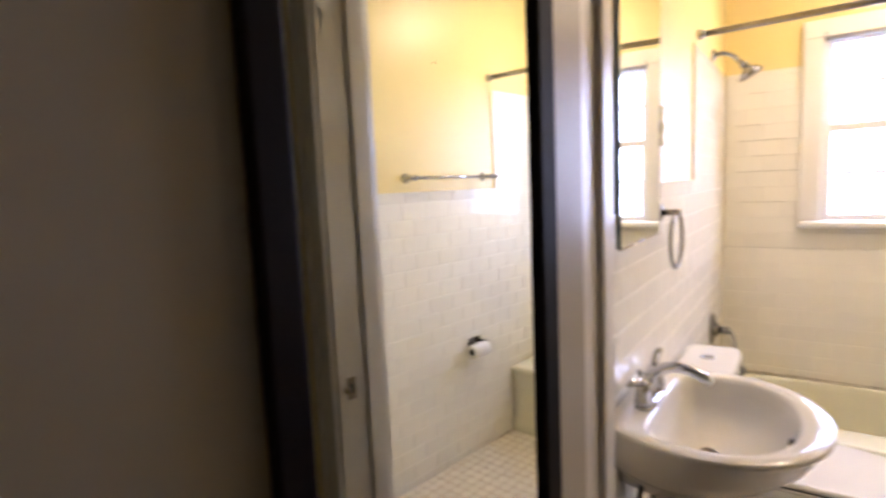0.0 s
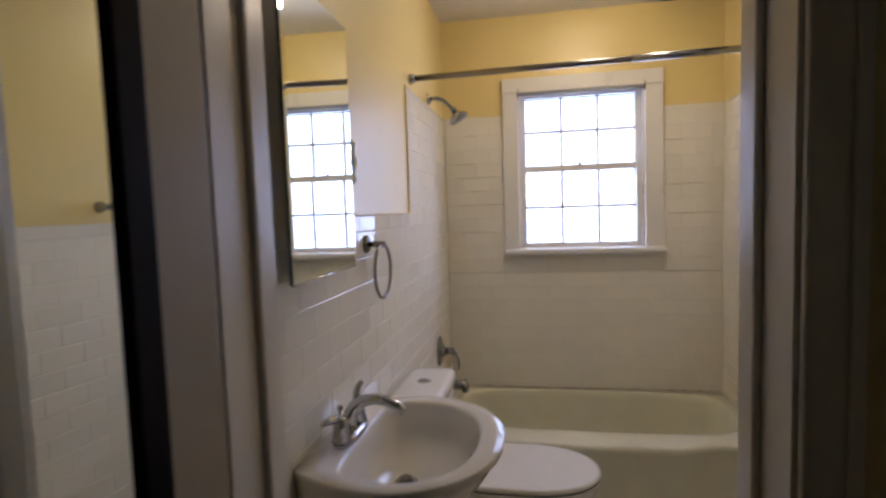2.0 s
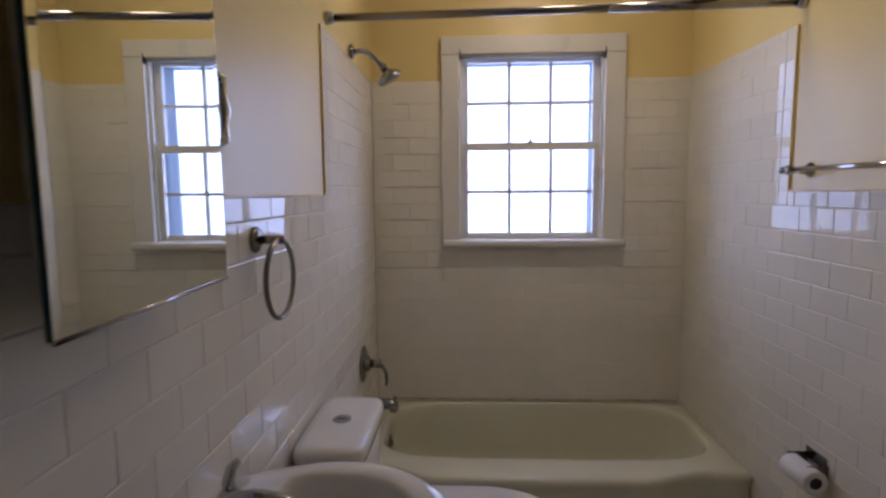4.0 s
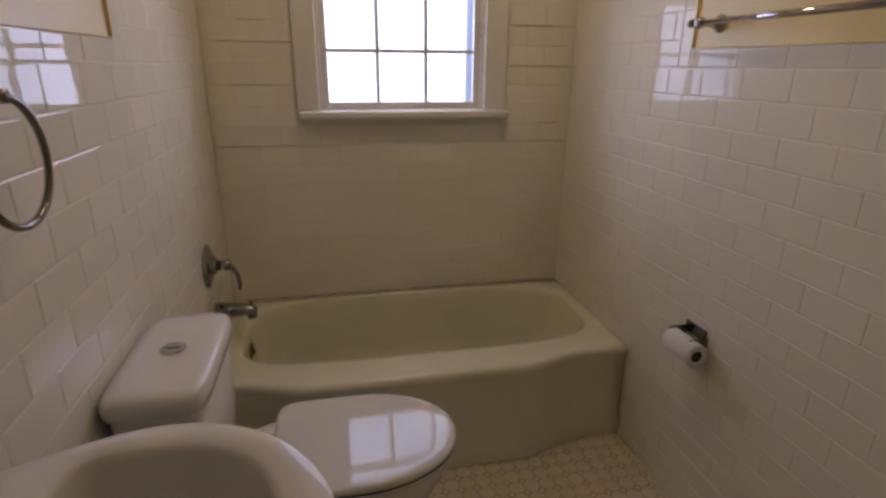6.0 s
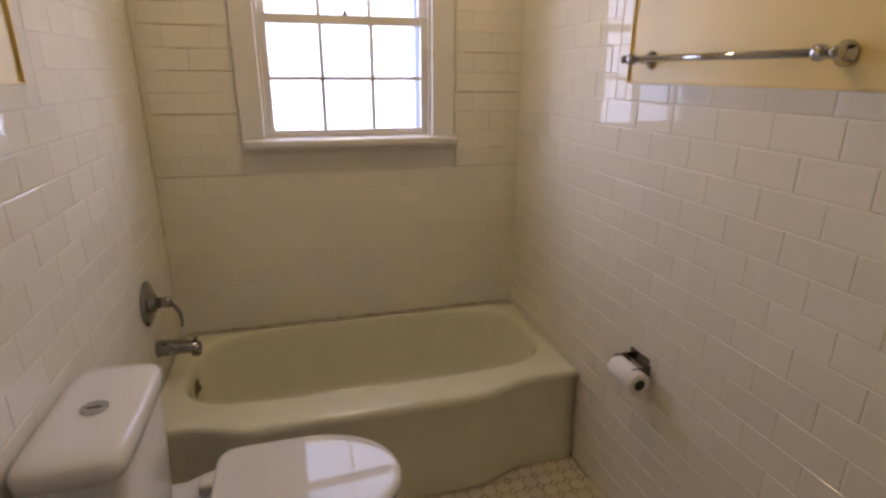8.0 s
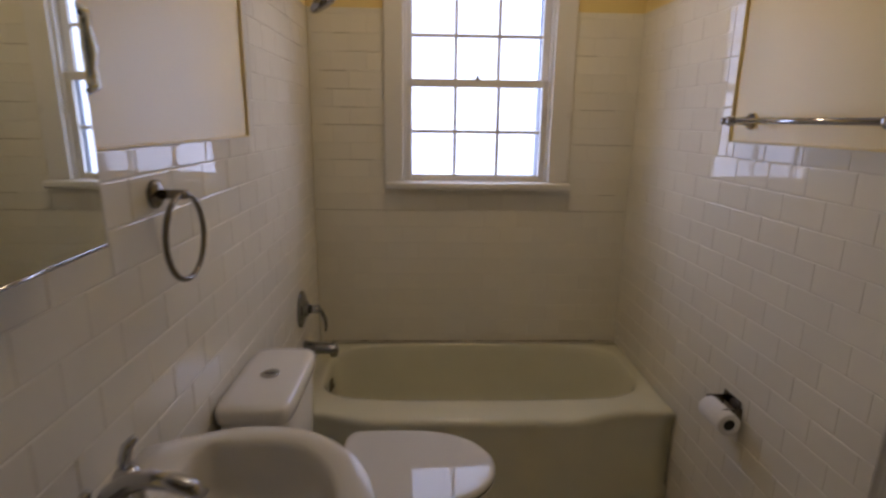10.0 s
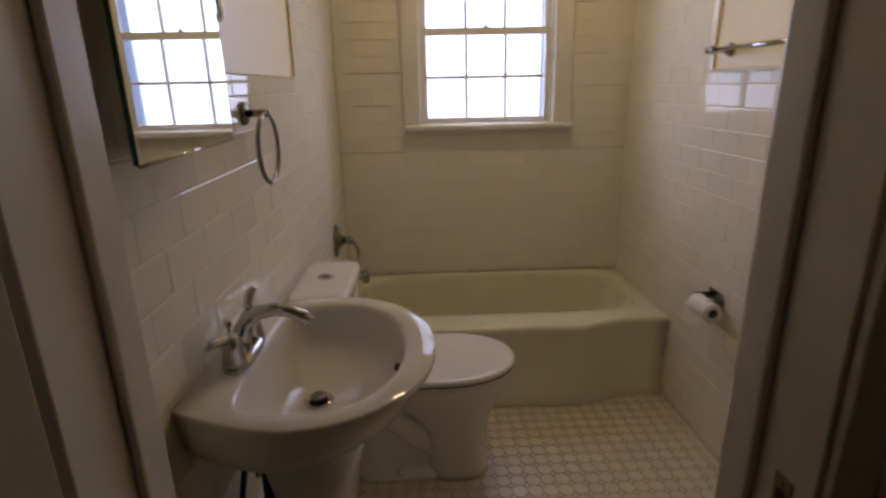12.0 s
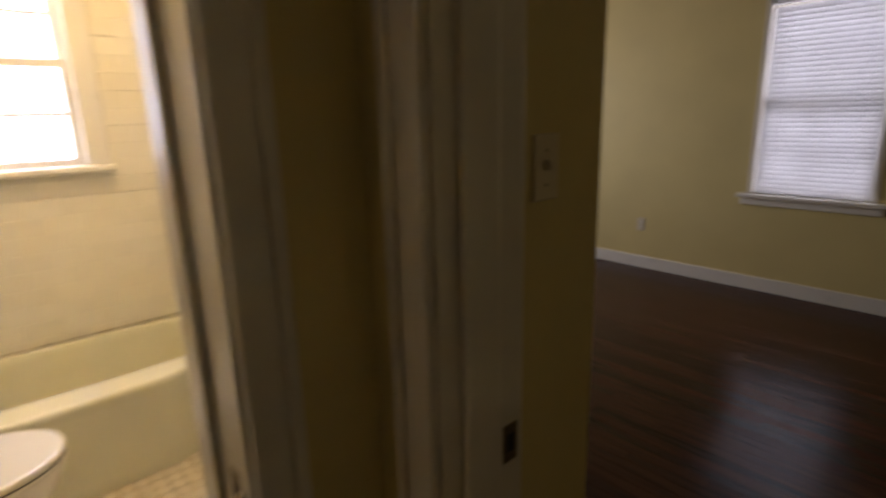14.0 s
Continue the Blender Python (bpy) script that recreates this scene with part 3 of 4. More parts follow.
# ---- toilet ----
def toilet():
    ty, tk, tx = -1.075, -1.165, 0.098
    t = thing("toilet", (0.3, ty, 0), "white two-piece toilet with its lid down, beside the bathtub", "toilet")
    body = []
    for z, xa, xb, h, e in ((0.0, 0.40, 0.640, 0.118, 2.8), (0.03, 0.40, 0.638, 0.117, 2.8), (0.10, 0.40, 0.632, 0.114, 2.8), (0.20, 0.39, 0.637, 0.117, 2.7), (0.28, 0.31, 0.663, 0.137, 2.5), (0.33, 0.20, 0.695, 0.158, 2.3), (0.385, 0.12, 0.722, 0.174, 2.2), (0.412, 0.11, 0.726, 0.176, 2.2), (0.418, 0.12, 0.72, 0.170, 2.2)):
        body.append(superellipse((xa + xb) / 2, ty, (xb - xa) / 2, h, z, 56, e))
    part("bowl", loft(bmesh.new(), body), M_PORC, t, "", True)
    part("rear_base", loft(bmesh.new(), [superellipse(0.31, ty, a, b, z, 40, 5) for z, a, b in ((0.0, 0.16, 0.112), (0.022, 0.16, 0.111), (0.034, 0.15, 0.10), (0.05, 0.14, 0.075), (0.20, 0.13, 0.068), (0.30, 0.15, 0.075), (0.35, 0.15, 0.09))]), M_PORC, t, "", True)
    part("trapway", tube(bmesh.new(), [(0.15, ty - 0.030, 0.33), (0.22, ty - 0.046, 0.295), (0.30, ty - 0.052, 0.235), (0.37, ty - 0.050, 0.17), (0.43, ty - 0.045, 0.12)], [0.045, 0.048, 0.05, 0.05, 0.046], 18), M_PORC, t, "", True)

    def lid_ring(k, z):
        pts = []
        for i in range(64):
            a = 6.28319 * i / 64
            c, s = math.cos(a), math.sin(a)
            e = 2.1 if c > 0 else 9.0
            ax = (0.262 if c > 0 else 0.215) * k
            pts.append((0.475 + ax * math.copysign(abs(c) ** (2 / e), c), ty - 0.004 + 0.189 * k * math.copysign(abs(s) ** (2 / e), s), z))
        return pts

    part("seat", loft(bmesh.new(), [lid_ring(0.95, 0.4185), lid_ring(0.985, 0.420), lid_ring(1.0, 0.426), lid_ring(0.995, 0.4325), lid_ring(0.97, 0.4335)]), M_PORC, t, "", True)
    part("lid", loft(bmesh.new(), [lid_ring(0.96, 0.437), lid_ring(0.99, 0.438), lid_ring(1.003, 0.444), lid_ring(0.995, 0.450), lid_ring(0.975, 0.4545), lid_ring(0.95, 0.4562), lid_ring(0.92, 0.4566)] + [lid_ring(k / 20, 0.4536 + 0.0030 * (k / 18) ** 2) for k in range(17, 0, -2)]), M_PORC, t, "glossy white closed lid", True)
    # solid dark ring: the shade between seat and lid put into colour
    part("seat_gap_shade", loft(bmesh.new(), [lid_ring(0.993, 0.4328), lid_ring(0.993, 0.4378)]), M_DARK, t, "dark ring standing for the shade under the lid")
    for s in (-0.07, 0.07):
        part("lid_hinge", B((0.225, ty + s - 0.02, 0.4185), (0.285, ty + s + 0.02, 0.449), 0.008, 3), M_PORC, t, "", True)
    part("tank_shelf", loft(bmesh.new(), [superellipse(0.15, ty - 0.03, 0.14, 0.15, z, 40, 4) for z in (0.34, 0.40, 0.415)]), M_PORC, t, "", True)
    rings = [superellipse(tx, tk, a, b, z, 64, e) for z, a, b, e in ((0.416, 0.07, 0.13, 6), (0.43, 0.078, 0.145, 7), (0.60, 0.082, 0.165, 8), (0.751, 0.086, 0.174, 8), (0.753, 0.084, 0.171, 8))]
    tank = part("tank", loft(bmesh.new(), rings), M_PORC, t, "", True)
    rings = [superellipse(tx, tk, a, b, z, 64, e) for z, a, b, e in ((0.7535, 0.090, 0.178, 8), (0.757, 0.095, 0.185, 7), (0.779, 0.0955, 0.187, 7), (0.791, 0.092, 0.184, 7), (0.797, 0.085, 0.177, 7), (0.800, 0.065, 0.158, 6), (0.801, 0.03, 0.09, 4))]
    part("tank_lid", loft(bmesh.new(), rings), M_PORC, t, "", True)
    btn = part("flush_button", lathe(bmesh.new(), (tx, tk, 0.8), (0, 0, 1), [(0, 0.026), (0.004, 0.026), (0.0055, 0.023), (0.0045, 0.021)], 28), M_CHROME, t, "chrome dual-flush button")
    part("button_half", B((tx - 0.014, tk - 0.0006, 0.8046), (tx + 0.014, tk + 0.0006, 0.8058)), M_DARK, btn)
    part("bolt_cap", lathe(bmesh.new(), (0.31, ty - 0.098, 0.028), (0, 0, 1), [(0, 0.016), (0.012, 0.014), (0.02, 0.006)], 14), M_PORC, t, "", True)
    return t


toilet()
sv = thing("supply_valve", (0.02, -1.34, 0.18), "small chrome supply valve with a braided hose", "valve")
part("valve_body", lathe(bmesh.new(), (0.0, -1.34, 0.18), (1, 0, 0), [(0, 0.028), (0.003, 0.028), (0.006, 0.008), (0.05, 0.008), (0.052, 0.014), (0.075, 0.012)], 16), M_CHROME, sv, "", True)
part("hose", tube(bmesh.new(), [(0.05, -1.34, 0.185), (0.055, -1.34, 0.25), (0.06, -1.30, 0.34), (0.06, -1.25, 0.40), (0.062, -1.235, 0.425)], 0.006, 10), M_STEEL, sv, "", True)


# ---- pedestal sink ----
SY, RIM = -1.826, 0.885


def sink():
    s = thing("pedestal_sink", (0.2, SY, 0), "white oval pedestal sink on the tiled wall", "sink")

    def outline(k, z, d=0.0):
        pts = []
        for i in range(72):
            a = 6.28319 * i / 72
            c, sn = math.cos(a), math.sin(a)
            if c >= 0:
                x, y = 0.20 + 0.242 * k * c, 0.274 * k * math.copysign(abs(sn) ** 0.93, sn)
            else:
                f = min(1.0, (1 - abs(sn)) / 0.5)
                x = 0.20 - 0.198 * f
                y = math.copysign(min(1.0, abs(sn) / 0.5), sn) * (0.274 - 0.070 * f ** 1.7) * k
            pts.append((x + d, SY + y, z))
        return pts

    def bowl(k, z, dx=0.0):
        pts = []
        for i in range(72):
            a = 6.28319 * i / 72
            c, sn = math.cos(a), math.sin(a)
            e = 2.15 if c > 0 else 6.0
            ax = (0.165 if c > 0 else 0.125) * k
            pts.append((0.215 + dx + ax * math.copysign(abs(c) ** (2 / e), c), SY + 0.222 * k * math.copysign(abs(sn) ** (2 / e), sn), z))
        return pts

    def mix(p, q, f, z):
        return [(a[0] + (b[0] - a[0]) * f, a[1] + (b[1] - a[1]) * f, z) for a, b in zip(p, q)]

    def under(kx, ky, z):
        return [(0.002 + (p[0] - 0.002) * kx, SY + (p[1] - SY) * ky, z) for p in outline(1.0, z)]

    rings = [under(0.55, 0.33, 0.675), under(0.60, 0.42, 0.715), under(0.64, 0.56, 0.745), under(0.74, 0.80, 0.768), under(0.83, 0.905, 0.788), under(0.915, 0.945, 0.818), under(0.955, 0.968, 0.845), under(0.975, 0.982, 0.860), outline(0.994, RIM - 0.016), outline(1.002, RIM - 0.010), outline(1.003, RIM - 0.005), outline(0.999, RIM - 0.0012), outline(0.991, RIM)]
    o = outline(0.991, RIM)
    rings += [mix(o, bowl(1, 0), 0.5, RIM + 0.001), mix(o, bowl(1, 0), 0.85, RIM - 0.001), mix(o, bowl(1, 0), 0.96, RIM - 0.004), bowl(0.985, RIM - 0.012), bowl(0.95, RIM - 0.035), bowl(0.87, RIM - 0.07), bowl(0.72, RIM - 0.098, -0.005), bowl(0.48, RIM - 0.115, -0.012), bowl(0.22, RIM - 0.122, -0.02), bowl(0.12, RIM - 0.124, -0.02)]
    part("basin", loft(bmesh.new(), rings), M_PORC, s, "", True)
    part("pedestal", loft(bmesh.new(), [superellipse(0.175, SY, a, b, z, 40, 3) for z, a, b in ((0, 0.125, 0.13), (0.03, 0.122, 0.127), (0.07, 0.095, 0.10), (0.2, 0.078, 0.083), (0.45, 0.075, 0.085), (0.6, 0.088, 0.10), (0.69, 0.105, 0.115))]), M_PORC, s, "", True)
    dr = part("drain", lathe(bmesh.new(), (0.195, SY, RIM - 0.1235), (0, 0, 1), [(0, 0.030), (0.003, 0.030), (0.004, 0.024), (0.001, 0.020)], 24), M_CHROME, s, "chrome drain with a raised stopper", True)
    part("stopper", lathe(bmesh.new(), (0.195, SY, RIM - 0.118), (0, 0, 1), [(0, 0.006), (0.003, 0.016), (0.009, 0.017), (0.011, 0.012)], 20), M_STEEL, dr, "", True)
    # two solid dark discs; the shade inside drain and overflow is their colour
    part("drain_well_shade", lathe(bmesh.new(), (0.195, SY, RIM - 0.1222), (0, 0, 1), [(0, 0.019), (0.0025, 0.019)], 20), M_DARK, dr)
    part("overflow_hole_shade", lathe(bmesh.new(), (0.362, SY - 0.01, RIM - 0.043), (-1, 0, 0.35), [(-0.004, 0.009), (0.004, 0.009)], 16), M_DARK, s, "dark plug standing for the shade in the oval overflow hole")
    return s


sink()


def faucet():
    f = thing("sink_faucet", (0.062, SY - 0.015, RIM), "chrome two-handle faucet on the sink deck", "faucet")
    cy = SY - 0.015
    part("base", loft(bmesh.new(), [superellipse(0.062, cy, a, b, z, 40, 2.6) for z, a, b in ((RIM - 0.001, 0.028, 0.083), (RIM + 0.006, 0.028, 0.083), (RIM + 0.012, 0.024, 0.078), (RIM + 0.016, 0.016, 0.066))]), M_CHROME, f, "", True)
    part("spout", tube(bmesh.new(), [(0.060, cy, RIM + 0.008), (0.061, cy, RIM + 0.042), (0.074, cy, RIM + 0.070), (0.098, cy, RIM + 0.088), (0.128, cy, RIM + 0.094), (0.158, cy, RIM + 0.090), (0.184, cy, RIM + 0.078), (0.202, cy, RIM + 0.064)], [0.021, 0.019, 0.017, 0.015, 0.0135, 0.013, 0.0135, 0.0125], 18), M_CHROME, f, "", True)
    part("lift_rod", lathe(bmesh.new(), (0.036, cy, RIM + 0.01), (0, 0, 1), [(0, 0.003), (0.05, 0.003), (0.052, 0.007), (0.061, 0.008), (0.065, 0.004)], 14), M_CHROME, f, "", True)
    for s in (-1, 1):
        hy = cy + s * 0.058
        hub = part("handle", lathe(bmesh.new(), (0.062, hy, RIM + 0.008), (0, 0, 1), [(0, 0.024), (0.012, 0.022), (0.034, 0.019), (0.052, 0.020), (0.06, 0.016), (0.064, 0.008)], 22), M_CHROME, f, "", True)
        if s > 0:
            pts = [(0.062, hy, RIM + 0.06), (0.056, hy + 0.008, RIM + 0.080), (0.060, hy + 0.014, RIM + 0.100), (0.070, hy + 0.02, RIM + 0.112)]
        else:
            pts = [(0.062, hy, RIM + 0.06), (0.055, hy - 0.02, RIM + 0.070), (0.046, hy - 0.045, RIM + 0.074), (0.04, hy - 0.06, RIM + 0.071)]
        part("lever", tube(bmesh.new(), pts, [0.011, 0.010, 0.009, 0.006], 12), M_CHROME, hub, "", True)
    return f


faucet()
sp = thing("sink_plumbing", (0.03, SY, 0.5), "dark drain pipe and supply lines under the sink", "pipe")
part("drain_pipe", tube(bmesh.new(), [(0.004, SY - 0.11, 0.45), (0.05, SY - 0.11, 0.45), (0.075, SY - 0.09, 0.43), (0.085, SY - 0.06, 0.44), (0.09, SY - 0.05, 0.55), (0.09, SY - 0.05, 0.70)], 0.017, 14), M_DARK, sp, "", True)
for s in (-0.135, 0.13):
    v = part("stop_valve", lathe(bmesh.new(), (0.0, SY + s, 0.50), (1, 0, 0), [(0, 0.026), (0.003, 0.026), (0.006, 0.008), (0.04, 0.008), (0.042, 0.015), (0.06, 0.013)], 16), M_STEEL, sp, "", True)
    part("supply_line", tube(bmesh.new(), [(0.045, SY + s, 0.505), (0.05, SY + s * 0.95, 0.58), (0.06, SY + s * 0.7, 0.68), (0.06, SY + s * 0.6, 0.72)], 0.006, 10), M_DARK, sp, "", True)

# ---- medicine cabinet, its mirrored door ajar ----
cab = thing("medicine_cabinet", (0.0, -1.91, 1.36), "white medicine cabinet, its mirrored door slightly ajar", "cabinet")
part("body", B((-PF, -2.055, 1.365), (0.048, -1.79, 1.875), 0.003), M_TRIM, cab)
HY, HX, NY, NX = -1.757, 0.054, -2.132, 0.0645
MB, MT = 1.301, 1.895
_u = Vector((NX - HX, NY - HY, 0))
_wid = _u.length
_u.normalize()
_n = Vector((_u.y, -_u.x, 0)) * -1
if _n.x < 0:
    _n = -_n


def door_pt(a, z, d):
    p = Vector((HX, HY, z)) + _u * a + _n * d
    return (p.x, p.y, p.z)


def rect_ring(i, d):
    return [door_pt(i, MB + i, d), door_pt(_wid - i, MB + i, d), door_pt(_wid - i, MT - i, d), door_pt(i, MT - i, d)]


cdoor = part("door_backing", loft(bmesh.new(), [rect_ring(0.0005, 0.0035), rect_ring(0.0005, 0.0044)]), M_GLASSEDGE, cab)
part("glass_edge", loft(bmesh.new(), [rect_ring(0.0, 0.0045), rect_ring(0.0, 0.0111)]), M_GLASSEDGE, cdoor, "blue-green edge of the glass")
part("bevel", loft(bmesh.new(), [rect_ring(0.0, 0.0112), rect_ring(0.0010, 0.0116), rect_ring(0.012, 0.0119)], True, True), M_MIRROR, cdoor, "bevelled mirror border")
part("mirror_glass", loft(bmesh.new(), [rect_ring(0.0122, 0.0119), rect_ring(0.0122, 0.0122)]), M_MIRROR, cdoor, "silvered mirror glass")

# added chrome tube that catches a highlight in place of the bevel's glint
part("bevel_glint_tube", tube(bmesh.new(), [door_pt(0.001, MB - 0.001, 0.010), door_pt(_wid - 0.001, MB - 0.001, 0.010)], 0.0032, 12), M_CHROME, cdoor, "added chrome tube standing for the bright glint of the lower bevel", True)
part("pull", tube(bmesh.new(), [(0.060, -1.7560, 1.510), (0.064, -1.738, 1.518), (0.060, -1.731, 1.545), (0.065, -1.736, 1.565), (0.060, -1.731, 1.59), (0.063, -1.738, 1.612), (0.060, -1.756, 1.618)], [0.007, 0.009, 0.0075, 0.010, 0.0075, 0.009, 0.007], 12), M_MIRROR, cdoor, "small shiny pull on the door edge", True)

# ---- ceiling light whose warm glints show on the porcelain ----
def glow(name, color, strength):
    m = bpy.data.materials.new(name)
    m.use_nodes = True
    b = m.node_tree.nodes["Principled BSDF"]
    b.inputs["Base Color"].default_value = (0.8, 0.75, 0.65, 1)
    b.inputs["Emission Color"].default_value, b.inputs["Emission Strength"].default_value = (*color, 1), strength
    return m


cl = thing("ceiling_light", (0.80, -0.72, CEIL), "round warm glass ceiling light, switched on", "ceiling light")
part("base", lathe(bmesh.new(), (0.80, -0.72, CEIL), (0, 0, -1), [(0, 0.075), (0.012, 0.075), (0.02, 0.065)], 32), M_CHROME, cl, "", True)
part("shade", lathe(bmesh.new(), (0.80, -0.72, CEIL - 0.021), (0, 0, -1), [(0, 0.085), (0.01, 0.098), (0.04, 0.095), (0.065, 0.07), (0.078, 0.035), (0.081, 0.01)], 32), glow("warm_lamp_glass", (1.0, 0.77, 0.39), GLOW), cl, "glowing frosted glass shade", True)

# ---- towel ring, towel bar, paper holder ----
tr = thing("towel_ring", (0.0, -1.48, 1.335), "dark nickel towel ring on the tiled wall", "towel ring")
part("wall_plate", lathe(bmesh.new(), (0.0, -1.48, 1.335), (1, 0, 0), [(0, 0.028), (0.005, 0.028), (0.010, 0.022), (0.013, 0.012)], 28), M_STEEL, tr, "", True)
part("arm", tube(bmesh.new(), [(0.01, -1.48, 1.335), (0.062, -1.48, 1.335)], 0.0095, 14), M_STEEL, tr, "", True)
part("ring", tube(bmesh.new(), [(0.052, -1.48 + 0.083 * math.sin(6.28319 * k / 56), 1.252 + 0.083 * math.cos(6.28319 * k / 56)) for k in range(56)], 0.0055, 12, True), M_STEEL, tr, "", True)
tb = thing("towel_bar", (W, -1.15, 1.49), "chrome towel bar on the yellow wall above the tile", "towel bar")
part("bar", tube(bmesh.new(), [(1.44, -0.845, 1.489), (1.44, -1.465, 1.489)], 0.008, 14), M_CHROME, tb, "", True)
for y in (-0.875, -1.435):
    p = part("post", lathe(bmesh.new(), (W + PF, y, 1.489), (-1, 0, 0), [(0, 0.024), (0.006, 0.024), (0.012, 0.014), (0.05, 0.010), (0.058, 0.015), (0.072, 0.015), (0.078, 0.009)], 22), M_CHROME, tb, "", True)
for y, s in ((-0.845, 1), (-1.465, -1)):
    part("finial", lathe(bmesh.new(), (1.44, y, 1.489), (0, s, 0), [(-0.006, 0.011), (0.004, 0.012), (0.010, 0.008)], 16), M_CHROME, tb, "", True)
nl = thing("wall_nail", (W + PF, -1.22, 2.03), "small dark nail in the yellow wall", "nail")
part("shank", lathe(bmesh.new(), (W + PF, -1.22, 2.03), (-1, 0, 0.2), [(-0.004, 0.0016), (0.012, 0.0016), (0.0125, 0.004), (0.014, 0.0035)], 10), M_STEEL, nl)
th = thing("toilet_paper_holder", (W, -1.02, 0.61), "dark metal toilet paper holder on the tiled wall", "paper holder")
part("back_plate", B((W - 0.006, -1.045, 0.604), (W - 0.0002, -0.955, 0.640), 0.002), M_STEEL, th)
for y in (-1.052, -0.958):
    part("bracket_arm", B((1.436, y - 0.0015, 0.576), (W - 0.0005, y + 0.0015, 0.622), 0.001), M_STEEL, th)
part("roller", tube(bmesh.new(), [(1.445, -1.056, 0.588), (1.445, -0.954, 0.588)], 0.008, 12), M_DARK, th, "", True)
tp = thing("toilet_paper_roll", (1.445, -1.02, 0.588), "small white roll of toilet paper on its holder", "toilet paper")
_bm = bmesh.new()
loft(_bm, [[(1.445 + r * math.cos(6.28319 * k / 32), y, 0.584 + r * math.sin(6.28319 * k / 32)) for k in range(32)] for y, r in ((-1.082, 0.018), (-1.083, 0.034), (-1.080, 0.036), (-0.966, 0.036), (-0.963, 0.034), (-0.964, 0.018), (-1.082, 0.018))], False, False)
part("paper", _bm, M_PAPER, tp, "", True)
# capped dark cylinder fills the roll; its colour is the hollow's shade
part("core", tube(bmesh.new(), [(1.445, -1.0815, 0.584), (1.445, -0.9645, 0.584)], 0.0178, 20), M_DARK, tp, "dark plug standing for the shade in the hollow core")
_bm = B((1.4800, -1.078, 0.520), (1.4812, -0.968, 0.586))
part("loose_sheet", _bm, M_PAPER, tp)

# ---- bedroom ----
by0, by1, bz0, bz1 = BWIN
window_2 = thing("window_2", (FARX, (by0 + by1) / 2, bz0), "white bedroom window with closed horizontal blinds", "window", kind="structure")
part("window_sill", B((FARX - 0.05, by0 - 0.075, bz0 - 0.03), (FARX + 0.05, by1 + 0.075, bz0), 0.006, 3), M_TRIM, window_2)
part("apron", B((FARX - 0.018, by0 - 0.055, bz0 - 0.085), (FARX + 0.001, by1 + 0.055, bz0 - 0.0302), 0.004), M_TRIM, window_2)
for a, b in ((by0 - 0.012, by0 + 0.02), (by1 - 0.02, by1 + 0.012)):
    part("side_jamb", B((FARX - 0.012, a, bz0 + 0.0005), (FARX + 0.18, b, bz1), 0.003), M_TRIM, window_2)
part("head_jamb", B((FARX - 0.012, by0 + 0.02, bz1 - 0.02), (FARX + 0.18, by1 - 0.02, bz1 + 0.012), 0.003), M_TRIM, window_2)
for z, zz in ((bz0, 1.40), (1.40, bz1 - 0.02)):
    sx = FARX + (0.09 if z == bz0 else 0.13)
    sa = part("sash", B((sx, by0 + 0.02, z + 0.001), (sx + 0.03, by0 + 0.06, zz), 0.003), M_TRIM, window_2)
    part("stile", B((sx, by1 - 0.06, z + 0.001), (sx + 0.03, by1 - 0.02, zz), 0.003), M_TRIM, sa)
    part("rail", B((sx, by0 + 0.06, z + 0.001), (sx + 0.03, by1 - 0.06, z + 0.05), 0.003), M_TRIM, sa)
    part("rail", B((sx, by0 + 0.06, zz - 0.04), (sx + 0.03, by1 - 0.06, zz), 0.003), M_TRIM, sa)
    part("muntin", B((sx + 0.005, by0 + 0.06, (z + zz) / 2 - 0.01), (sx + 0.025, by1 - 0.06, (z + zz) / 2 + 0.01)), M_TRIM, sa)
    part("muntin", B((sx + 0.005, (by0 + by1) / 2 - 0.01, z + 0.05), (sx + 0.0245, (by0 + by1) / 2 + 0.01, zz - 0.04)), M_TRIM, sa)
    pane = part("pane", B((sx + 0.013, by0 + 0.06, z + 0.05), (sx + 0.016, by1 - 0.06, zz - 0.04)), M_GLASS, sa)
    # tinted pane dims the view only; lamp light passes it unshadowed
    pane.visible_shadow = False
blind = thing("window_blind", (FARX + 0.03, (by0 + by1) / 2, bz1), "white closed horizontal blind in the bedroom window", "blind")
part("head_rail", B((FARX + 0.01, by0 + 0.024, bz1 - 0.055), (FARX + 0.05, by1 - 0.024, bz1 - 0.022), 0.003), M_BLIND, blind)
part("bottom_rail", B((FARX + 0.02, by0 + 0.026, bz0 + 0.002), (FARX + 0.042, by1 - 0.026, bz0 + 0.014), 0.003), M_BLIND, blind)
_bm = bmesh.new()
_hw = (by1 - by0) / 2 - 0.026
for a, q in ((0.021, 66),):
    c, s = math.cos(radians(q)), math.sin(radians(q))
    rows_ = []
    for u, bow in ((-1, 0.0), (-0.4, 0.0018), (0.4, 0.0018), (1, 0.0)):
        rows_.append((u * a * c + bow * s, u * a * s - bow * c))
    ring0 = [(x, -_hw, z) for x, z in rows_] + [(x + 0.0008, -_hw, z) for x, z in rows_[::-1]]
    ring1 = [(x, _hw, z) for x, _, z in ring0]
    loft(_bm, [ring0, ring1])
slat0 = link("slat", _bm, M_BLIND, blind)
_zz, _first = bz0 + 0.025, True
while _zz < bz1 - 0.06:
    so = slat0 if _first else slat0.copy()
    if not _first:
        scene.collection.objects.link(so)
    so.location = Vector((FARX + 0.031, (by0 + by1) / 2, _zz)) - blind.location
    _first = False
    _zz += 0.034
